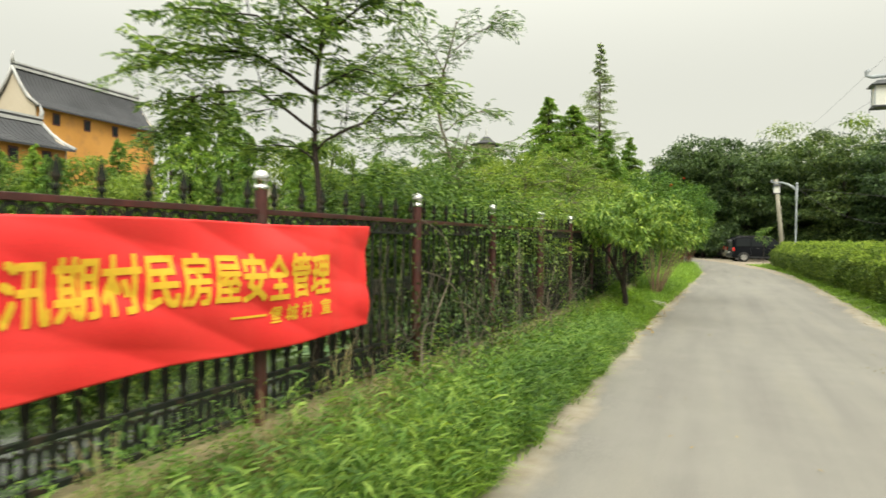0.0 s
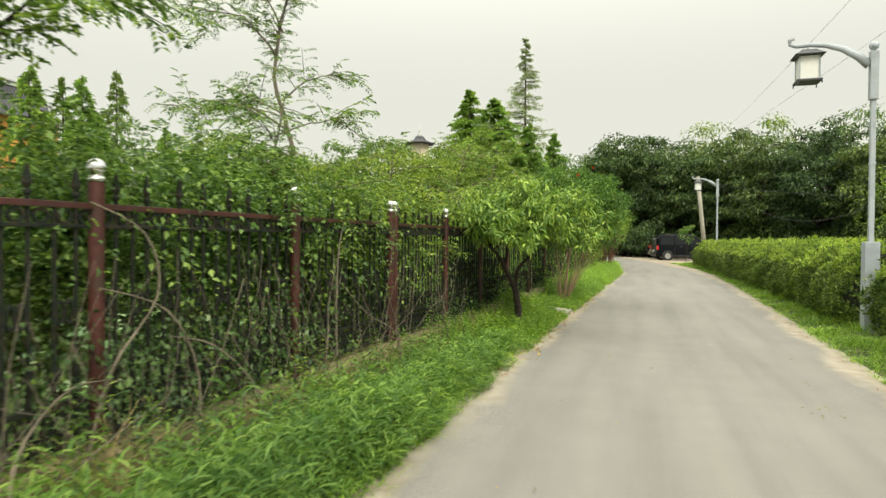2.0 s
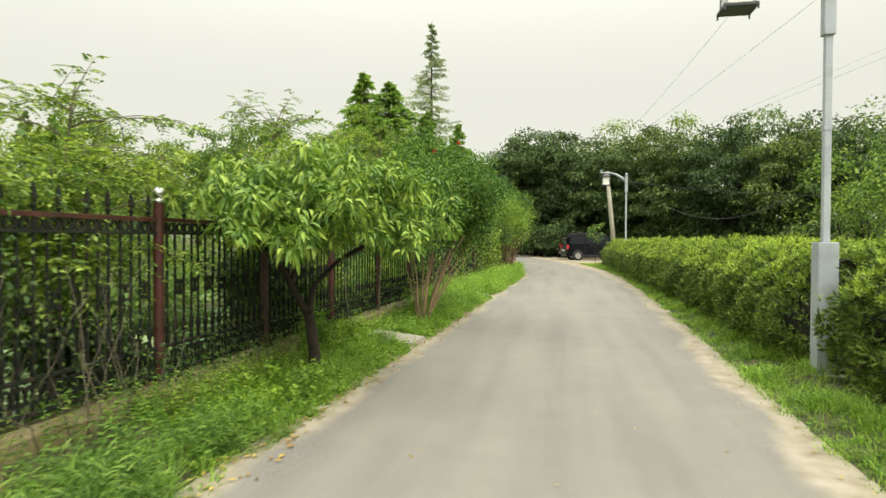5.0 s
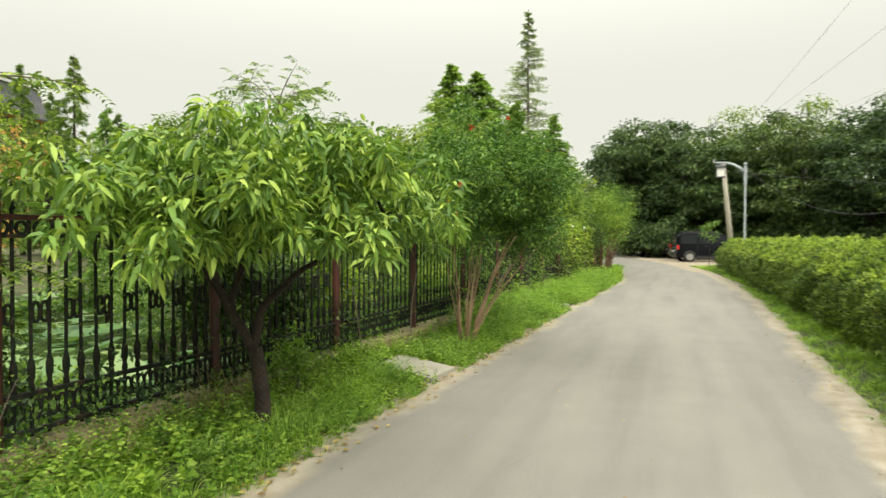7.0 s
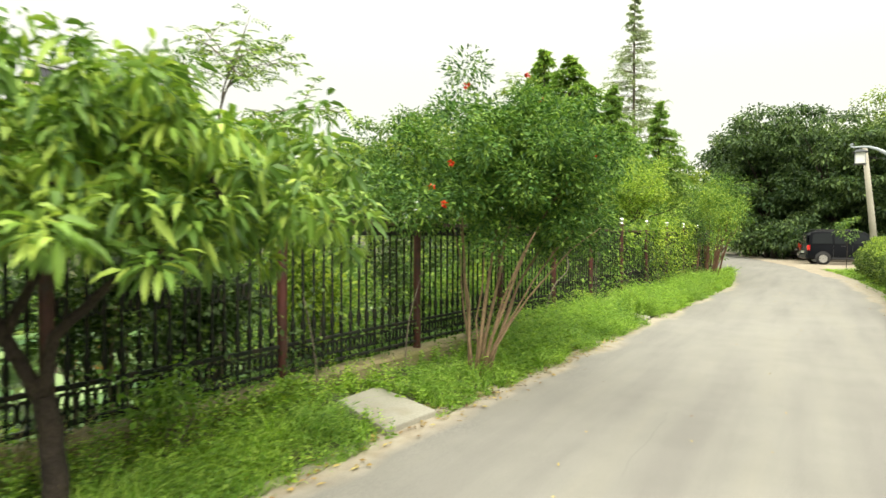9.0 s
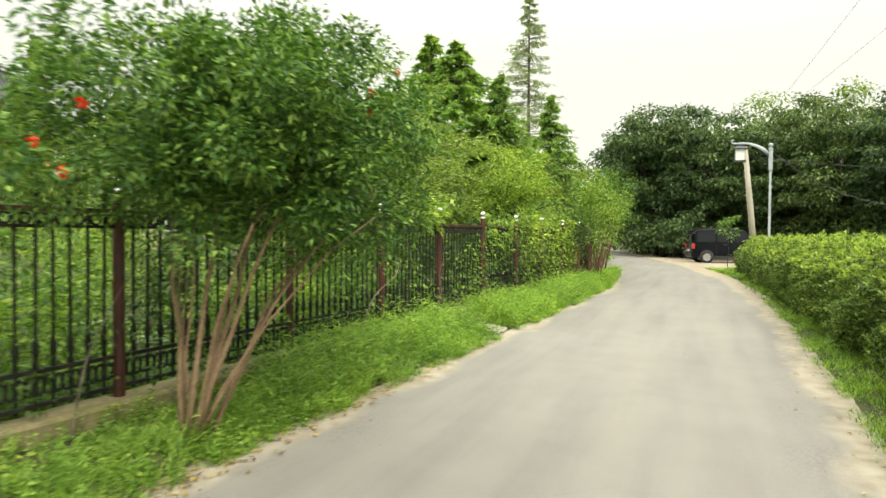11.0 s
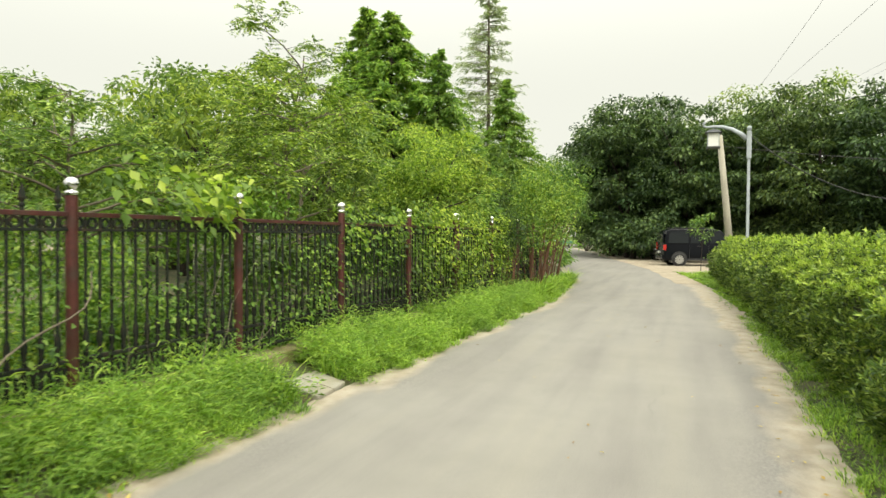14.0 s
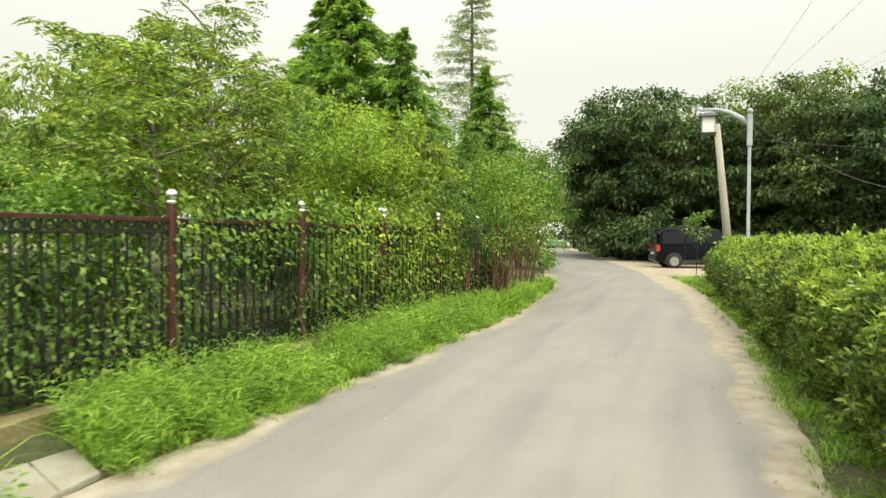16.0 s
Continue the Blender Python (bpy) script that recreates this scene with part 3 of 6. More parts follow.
def banner():
    y0, y1, zb, zt = -3.4, 4.3, 0.765, 1.535
    nu, nv = 640, 60
    U, W = np.meshgrid(np.linspace(0, 1, nu), np.linspace(0, 1, nv))
    Y = y0 + (y1 - y0) * U
    sag = 0.02 * np.sin(U * math.pi * 4) ** 2
    Z = zb + (zt - zb) * W - sag * (1 - W) - 0.012 * np.sin(U * math.pi * 4) ** 2
    X = fence_x(Y) + 0.055 + banner_bulge(U, W)
    i = np.arange(nu * nv).reshape(nv, nu)
    lp = np.stack([i[:-1, :-1], i[:-1, 1:], i[1:, 1:], i[1:, :-1]], -1).reshape(-1)
    root = thing("banner", "red cloth banner with yellow Chinese characters tied to the iron fence", "banner", Matrix.Translation((0, 0, 0)))
    cloth = part("cloth", fast_mesh("cloth", np.stack([X, Y, Z], -1).reshape(-1, 3), np.arange(0, len(lp), 4), lp, M_CLOTH, True), M_CLOTH, root)
    sol = cloth.modifiers.new("thickness", "SOLIDIFY")
    sol.thickness = 0.003

    def write(text, ya, z, size, width):
        cu = bpy.data.curves.new("lettering", "FONT")
        cu.body, cu.size, cu.extrude = text, size, 0.0
        tmp = bpy.data.objects.new("lettering", cu)
        scene.collection.objects.link(tmp)
        bpy.context.view_layer.update()
        me = bpy.data.meshes.new_from_object(tmp.evaluated_get(bpy.context.evaluated_depsgraph_get()))
        bpy.data.objects.remove(tmp)
        bm = bmesh.new()
        bm.from_mesh(me)
        bmesh.ops.triangulate(bm, faces=bm.faces[:])
        for limit in (0.08, 0.05, 0.03):
            bmesh.ops.subdivide_edges(bm, edges=[e for e in bm.edges if e.calc_length() > limit], cuts=1)
            bmesh.ops.triangulate(bm, faces=bm.faces[:])
        xs = [v.co.x for v in bm.verts]
        zs = [v.co.y for v in bm.verts]
        if not xs:
            bm.free()
            return
        k = width / (max(xs) - min(xs))
        # printed bold: the strokes laid four times, a few millimetres apart
        fat = 0.0065 * size / 0.3
        plain_faces = bm.faces[:]
        copies = [bmesh.ops.duplicate(bm, geom=plain_faces)["geom"] for _ in range(3)]
        shift = {}
        for (dy, dz, dx), geom in zip(((fat, fat, 0.0003), (-fat, fat, 0.0006), (fat, -fat, 0.0009)), copies):
            for g in geom:
                if isinstance(g, bmesh.types.BMVert):
                    shift[g] = (dy, dz, dx)
        x_min, z_min = min(xs), min(zs)
        for v in bm.verts:
            dy, dz, dx = shift.get(v, (-fat, -fat, 0.0))
            y = ya + (v.co.x - x_min) * k + dy
            zz = z + v.co.y - z_min + dz
            u, w = (y - y0) / (y1 - y0), (zz - zb) / (zt - zb)
            zz -= 0.02 * math.sin(u * math.pi * 4) ** 2 * (1 - w) + 0.012 * math.sin(u * math.pi * 4) ** 2
            v.co = (fence_x(y) + 0.061 + dx + float(banner_bulge(u, w)), y, zz)
        part("lettering", bm, M_YELLOW, root, "yellow printed characters")
    big = "汛期村民房屋安全管理"
    for k, ch in enumerate(big):
        write(ch, 1.585 + 0.222 * k, 1.075, 0.3, 0.195)
    for ch, ya in (("堡", 3.17), ("城", 3.32), ("村", 3.47), ("宣", 3.68)):
        write(ch, ya, 0.93, 0.11, 0.105)
    write("——", 2.82, 0.98, 0.12, 0.31)


banner()

# ---- paving slabs ----


def slab(corners, top, thick, label, rise):
    bm = bmesh.new()
    lo = [bm.verts.new((x, y, top - thick)) for x, y in corners]
    hi = [bm.verts.new((x, y, top + dz)) for (x, y), dz in zip(corners, (0.0, 0.0, rise, rise))]
    bm.faces.new(hi)
    bm.faces.new(lo[::-1])
    for k in range(4):
        bm.faces.new((lo[k], lo[(k + 1) % 4], hi[(k + 1) % 4], hi[k]))
    bmesh.ops.recalc_face_normals(bm, faces=bm.faces[:])
    bmesh.ops.bevel(bm, geom=bm.edges[:], offset=0.006, segments=2, affect="EDGES")
    return tagged(part("concrete_slab", bm, M_SLAB), label, "slab")


slab([(-1.0, 14.62), (-0.95, 15.26), (-1.72, 15.5), (-1.72, 14.92)], 0.05, 0.1, "pale concrete slab lying in the weedy verge", 0.055)
slab([(-0.78, 22.0), (-0.8, 22.3), (-1.75, 22.66), (-1.75, 22.38)], 0.04, 0.1, "pale concrete slab bridging the grassy verge", 0.05)
slab([(-0.801, 22.304), (-0.85, 22.6), (-1.75, 23.0), (-1.75, 22.664)], 0.04, 0.1, "pale concrete slab bridging the grassy verge", 0.05)

# ---- grass ----


def grass(name, label, n, ymin, ymax, xa, xb, height, seed, mat=L_GRASS, width=0.0085, lean=1.05, tuft=24, spread=0.035):
    """Grass in tufts whose blades arch outwards."""
    rng = np.random.default_rng(seed)
    nt = n // tuft
    ty = rng.uniform(ymin, ymax, nt)
    tu = rng.random(nt)
    tx = xa(ty) + (xb(ty) - xa(ty)) * tu
    keep = (np.sin(tx * 7.1 + ty * 2.3) + np.sin(tx * 3.1 - ty * 5.7) + rng.normal(0, 0.9, nt)) > -1.0
    keep &= ~(((tx > -1.76) & (tx < -0.92) & (ty > 14.65) & (ty < 15.45)) | ((tx > -1.95) & (tx < -0.55) & (ty > 21.6 - 0.36 * tx) & (ty < 22.33 - 0.36 * tx)))
    tx, ty, tu = tx[keep], ty[keep], tu[keep]
    lump = 0.62 + 0.3 * np.sin(tx * 5.3 + ty * 2.9) * np.sin(ty * 1.7 - tx * 2.1) + rng.normal(0, 0.16, len(tx))
    th = height(ty, tu) * np.clip(lump, 0.25, 1.3)
    x, y, h = (np.repeat(v, tuft) for v in (tx, ty, th))
    n = len(x)
    ox, oy = rng.normal(0, spread, (2, n))
    x, y = x + ox, y + oy
    h = h * rng.uniform(0.5, 1.25, n)
    a = np.arctan2(oy, ox) + rng.normal(0, 0.5, n)
    D = np.stack([np.cos(a), np.sin(a), np.zeros(n)], -1)
    S = np.stack([-np.sin(a), np.cos(a), np.zeros(n)], -1)
    P = np.stack([x, y, ground_z(x, y) - 0.01], -1)
    b = (lean * rng.uniform(0.25, 1.5, n) * h)[:, None]
    hz = np.array([0, 0, 1.0]) * h[:, None]
    w = (width * rng.uniform(0.6, 1.4, n))[:, None]
    m1, m2, tip = P + D * b * 0.25 + hz * 0.55, P + D * b * 0.7 + hz * 0.85, P + D * b * 1.25 + hz * rng.uniform(0.55, 1.0, (n, 1))
    V = np.stack([P - S * w / 2, P + S * w / 2, m1 - S * w / 2, m1 + S * w / 2, m2 - S * w * 0.36, m2 + S * w * 0.36, tip], 1)
    lp = np.array([0, 1, 3, 2, 2, 3, 5, 4, 4, 5, 6])
    LP = (lp[None] + 7 * np.arange(n)[:, None]).ravel()
    ST = np.concatenate([[0], np.cumsum(np.tile([4, 4, 3], n))[:-1]])
    ob = new(name, fast_mesh(name, V.reshape(-1, 3), ST, LP, mat))
    return tagged(ob, label, "grass", kind="stuff")


def verge_height(y, u):
    """Grass height along the fence side: lush, then low weeds under the trees, then lush again. u = 0 at the lane."""
    lush = 0.46 * (1 - smooth01((y - 4.5) / 3)) + 0.24 * (1 - smooth01((y - 9) / 3)) * smooth01((y - 4) / 3) + 0.3 * smooth01((y - 16.8) / 1.5) + 0.13 + 0.09 * smooth01((y - 11) / 1.5) * (1 - smooth01((y - 16) / 2))
    lush = lush - 0.06 * smooth01((y - 27) / 4)
    lush = lush * (1 - 0.25 * smooth01((u - 0.6) / 0.4) * smooth01((y - 17) / 1.5))
    return lush * (0.4 + 0.75 * np.clip(u * 2.4, 0, 1)) * (1 - 0.75 * smooth01((u - 0.42) / 0.3) * (1 - smooth01((y - 17) / 1.5)))


def stem_grass(label, n, ymin, ymax, xa, xb, height, seed, mat=L_GRASS, blade=(0.125, 0.0075), leaves=9):
    """Leafy grass: arching stems in mounds, each with blades to both sides."""
    rng = np.random.default_rng(seed)
    mounds = max(8, n // 75)
    my, mu, mr = rng.uniform(ymin, ymax, mounds), rng.random(mounds), rng.uniform(0.1, 0.32, mounds)
    pick = rng.integers(0, mounds, n)
    off = rng.normal(0, 0.55, (n, 2)) * mr[pick, None]
    y = my[pick] + off[:, 1]
    lo, hi = xa(y), xb(y)
    x = np.clip(lo + (hi - lo) * mu[pick] + off[:, 0], np.minimum(lo, hi), np.maximum(lo, hi))
    keep = ~(((x > -1.76) & (x < -0.92) & (y > 14.55) & (y < 15.55)) | ((x > -1.95) & (x < -0.55) & (y > 21.56 - 0.36 * x) & (y < 22.33 - 0.36 * x)))
    x, y, off, pick = x[keep], y[keep], off[keep], pick[keep]
    n = len(x)
    u = (x - xa(y)) / (xb(y) - xa(y))
    far = np.clip(np.linalg.norm(off, axis=1) / mr[pick], 0, 1.4)
    h = height(y, u) * (0.45 + 0.55 * mr[pick] / 0.2) * (1.2 - 0.5 * far) * rng.uniform(0.65, 1.15, n)
    out = unit(np.concatenate([off + rng.normal(0, 0.05, (n, 2)), np.zeros((n, 1))], 1))
    foot_ = np.stack([x, y, ground_z(x, y) - 0.01], -1)
    P, D, L = [], [], []
    turn = rng.uniform(0, 6.28, n)
    for k in range(leaves):
        t = 0.12 + 0.88 * k / (leaves - 1)
        a = turn + k * 2.6 + rng.normal(0, 0.5, n)
        P.append(foot_ + out * (h * 0.55 * t * t)[:, None] + np.array([0, 0, 1.0]) * (h * t * (1 - 0.12 * t))[:, None])
        D.append(np.stack([np.cos(a), np.sin(a), np.full(n, 0.55 + 0.5 * t)], -1) + out * 0.35)
        L.append(blade[0] * rng.uniform(0.6, 1.2, n) * (1.05 - 0.35 * abs(t - 0.5)) * np.clip(h / 0.22, 0.45, 1.25))
    P, D, L = np.concatenate(P), np.concatenate(D), np.concatenate(L)
    ob = new("grass", blade_mesh("grass", P, D, L, L * blade[1] / blade[0], mat, rng))
    return tagged(ob, label, "grass", kind="stuff")


lane = lambda y: left_edge(y) - 0.08
foot = lambda y: fence_x(y) + 0.18
grass("grass", "lush bright green grass on the verge beside the fence", 16000, 0.2, 11.0, lane, lambda y: fence_x(y) + 0.45, lambda y, u: 0.6 * verge_height(y, u), 21)
stem_grass("mounds of lush leafy bright green grass beside the fence", 5000, 0.2, 6.5, lambda y: left_edge(y) - 0.14, lambda y: fence_x(y) + 0.72, verge_height, 211, L_LUSH, (0.14, 0.0105))
stem_grass("mounds of lush leafy bright green grass beside the fence", 4200, 6.0, 12.0, lambda y: left_edge(y) - 0.1, lambda y: fence_x(y) + 0.55, verge_height, 212, L_LUSH, (0.13, 0.009))
stem_grass("leafy green grass in tufts under the small trees", 3000, 11.8, 17.5, lambda y: left_edge(y) - 0.1, lambda y: fence_x(y) + 0.3, verge_height, 213, blade=(0.1, 0.009))
stem_grass("mounds of lush leafy bright green grass beside the fence", 8200, 17.0, 31.0, lambda y: left_edge(y) - 0.1, foot, verge_height, 214)
grass("grass", "low weedy grass under the small trees", 26000, 10.5, 17.5, lane, foot, verge_height, 22, width=0.007)
grass("grass", "lush bright green grass on the verge beside the fence", 24000, 16.8, 30.5, lane, foot, lambda y, u: 0.65 * verge_height(y, u), 23)
grass("grass", "bright green grass at the far end of the verge", 9000, 30.5, 38, lane, lambda y: np.maximum(fence_x(y), left_edge(y) - 2.2), verge_height, 24, width=0.016)
grass("grass", "short green grass strip at the foot of the hedge", 52000, 4.0, 30.0, lambda y: right_edge(y) + 0.2 + 0.15 * smooth01((y - 24) / 8), lambda y: right_edge(y) + 1.0, lambda y, u: 0.07 + 0.15 * u, 25, width=0.0065, tuft=14)
grass("grass", "short green grass strip at the foot of the hedge", 18000, 30.0, 44.0, lambda y: right_edge(y) + 0.5, lambda y: right_edge(y) * 0 + 3.9, lambda y, u: 0.12 + 0.1 * u, 26, width=0.012)
grass("grass", "rough grass on the pond bank behind the fence", 24000, 1, 34, lambda y: fence_x(y) - 0.16, lambda y: fence_x(y) - 1.9, lambda y, u: 0.24 + 0.26 * np.clip((y - 14) / 3, 0, 1) + 0 * u, 27, L_WEED, 0.013)
grass("dry_grass", "dry straw coloured stalks below the banner", 700, 0.8, 4.6, lambda y: fence_x(y) + 0.16, lambda y: fence_x(y) + 0.7, lambda y, u: 0.55 + 0 * u, 39, L_DRY, 0.005, 0.4)
grass("dry_grass", "dry straw coloured grass tufts along the plinth", 1300, 1, 13, lambda y: fence_x(y) + 0.17, lambda y: fence_x(y) + 0.5, lambda y, u: 0.4 + 0 * u, 28, L_DRY, 0.005)


def weeds(name, label, n, ymin, ymax, xa, xb, height, seed, mat=L_WEED, leaf=(0.05, 0.025)):
    """Broad-leaved weeds: upright stems with leaves in whorls."""
    rng = np.random.default_rng(seed)
    P, D, L = [], [], []
    for k in range(n):
        y = rng.uniform(ymin, ymax)
        x = xa(y) + (xb(y) - xa(y)) * rng.random()
        if -1.74 < x < -0.75 and (14.75 < y < 15.35 or 22.05 < y < 22.95):
            continue
        h = height * rng.uniform(0.4, 1.2)
        z = float(ground_z(x, y))
        lean = rng.normal(0, 0.18, 2)
        m = int(7 + h * 35)
        t = np.linspace(0.15, 1, m)
        a = rng.uniform(0, 6.28) + np.arange(m) * 2.4
        P.append(np.stack([x + lean[0] * h * t, y + lean[1] * h * t, z + h * t], -1))
        D.append(np.stack([np.cos(a), np.sin(a), 0.5 - 0.3 * (1 - t)], -1))
        L.append((1.15 - 0.6 * t) * rng.uniform(0.8, 1.3))
    P, D, L = np.concatenate(P), np.concatenate(D), np.concatenate(L)
    ob = new(name, leaf_mesh(name, P, D, L * leaf[0], L * leaf[1], mat, rng, droop=0.25))
    return tagged(ob, label, "weeds", kind="stuff")


weeds("weeds", "leafy weeds mixed into the verge grass", 260, 1.5, 11, lambda y: left_edge(y) - 0.2, lambda y: left_edge(y) - 1.1, 0.34, 30, leaf=(0.075, 0.02))
weeds("weeds", "leafy weeds mixed into the verge grass", 950, 17.5, 31, lambda y: left_edge(y) - 0.2, lambda y: left_edge(y) - 1.1, 0.32, 29, leaf=(0.075, 0.022))
weeds("weeds", "thin olive weeds in front of the banner", 320, 0.8, 4.6, lambda y: fence_x(y) + 0.15, lambda y: fence_x(y) + 0.8, 0.42, 38, leaf=(0.05, 0.018))
weeds("weeds", "broad-leaved green weeds along the plinth", 150, 2, 13, lambda y: fence_x(y) + 0.18, lambda y: fence_x(y) + 0.6, 0.34, 31)
weeds("weeds", "pale green broad-leaved plants at the foot of the peach tree", 26, 11.0, 12.4, lambda y: fence_x(y) + 0.5, lambda y: fence_x(y) + 1.1, 0.24, 41, leaf=(0.085, 0.06))
weeds("weeds", "tangled weeds along the plinth under the peach tree", 420, 10.5, 15.5, lambda y: fence_x(y) + 0.14, lambda y: fence_x(y) + 0.7, 0.3, 42, L_GRASS, leaf=(0.045, 0.022))
weeds("weeds", "low broad-leaved weeds below the small trees", 700, 10.5, 18, lane, foot, 0.18, 32, L_GRASS, leaf=(0.05, 0.03))
weeds("weeds", "broad-leaved green weeds in the grass verge", 300, 17, 33, lambda y: left_edge(y) - 0.35, foot, 0.4, 33)
weeds("weeds", "tall leafy weeds on the bank behind the fence", 440, 15.5, 34, lambda y: fence_x(y) - 0.18, lambda y: fence_x(y) - 1.3, 0.9, 40, leaf=(0.07, 0.034))
weeds("weeds", "thin seedling weeds under the hedge", 160, 8, 34, lambda y: right_edge(y) + 0.3, lambda y: right_edge(y) + 0.9, 0.12, 34)


def litter(name, label, n, ymin, ymax, x_of, spread, cols, seed, size):
    rng = np.random.default_rng(seed)
    y = rng.uniform(ymin, ymax, n)
    x = x_of(y) + rng.normal(0, spread, n)
    a = rng.uniform(0, 6.28, n)
    z = np.maximum(ground_z(x, y), 0.014) + 0.006
    ob = new(name, leaf_mesh(name, np.stack([x, y, z], -1), np.stack([np.cos(a), np.sin(a), 0.1 + 0 * a], -1), size * rng.uniform(0.6, 1.3, n), size * 0.45, cols, rng, up=3.0))
    return tagged(ob, label, "leaf litter", kind="stuff")


L_BROWN = leafy("brown_litter", (0.09, 0.055, 0.03), (0.2, 0.13, 0.07), (0.36, 0.26, 0.15), 0.1, 0.8)
L_LITTER = leafy("fallen_leaves", (0.2, 0.11, 0.04), (0.42, 0.28, 0.08), (0.6, 0.48, 0.16), 0.15, 0.7)
litter("fallen_leaves", "yellow and brown fallen leaves along the lane", 420, 9, 20, lambda y: left_edge(y) - 0.12, 0.12, L_LITTER, 35, 0.06)
litter("fallen_leaves", "brown leaf litter below the pomegranate tree", 520, 15.3, 18.0, lambda y: left_edge(y) - 0.28, 0.16, L_BROWN, 44, 0.045)
litter("fallen_leaves", "brown bits of leaves on the sandy edge", 160, 8, 36, lambda y: right_edge(y) + 0.1, 0.16, L_LITTER, 36, 0.05)
litter("fallen_leaves", "scattered dry leaves on the paving", 70, 4, 36, lambda y: (left_edge(y) + right_edge(y)) / 2, 0.9, L_LITTER, 37, 0.04)



def crumbs(label, spots, seed):
    """Dark crumbs of broken paving and dried mud."""
    rng = np.random.default_rng(seed)
    V, F = [], []
    for x, y, r, count in spots:
        for _ in range(count):
            cx, cy, q = x + rng.normal(0, r), y + rng.normal(0, r * 1.4), rng.uniform(0.004, 0.018)
            b = len(V)
            for j in range(6):
                a = j * 1.047 + rng.uniform(-0.3, 0.3)
                V.append((cx + q * math.cos(a) * rng.uniform(0.6, 1.5), cy + q * 1.5 * math.sin(a) * rng.uniform(0.6, 1.3), 0.007))
            V.append((cx, cy, 0.011 + q * 0.3))
            F += [(b + j, b + (j + 1) % 6, b + 6) for j in range(6)]
    return tagged(new("paving_crumbs", mesh_data("paving_crumbs", V, F, M_CONC)), label, "debris", kind="stuff")


crumbs("dark crumbs of mud and broken paving on the lane", [(1.85, 8.5, 0.12, 22), (2.38, 8.5, 0.03, 8), (1.92, 9.67, 0.03, 3), (0.01, 10.5, 0.015, 3)], 45)

# ---- trees and shrubs ----


def fill_leaves(rng, centres, radii, per, flat=1.0, shell=0.25):
    """Leaf starts and directions in clumps round the centres."""
    P, D = [], []
    for c, r in zip(centres, radii):
        d, q = in_blob(per, rng, shell)
        P.append(np.array(c) + q * r * np.array([1, 1, flat]))
        D.append(d * np.array([1, 1, 0.6]) + rng.normal(0, 0.5, (per, 3)))
    return np.concatenate(P), np.concatenate(D)


def blob_centres(rng, c, r, n, shell=0.55, low=-0.8):
    out = []
    while len(out) < n:
        d = unit(rng.normal(0, 1, 3))
        if d[2] < low:
            continue
        out.append(np.array(c) + d * (shell + (1 - shell) * rng.random()) * np.array(r) * rng.uniform(0.72, 1.2))
    return out


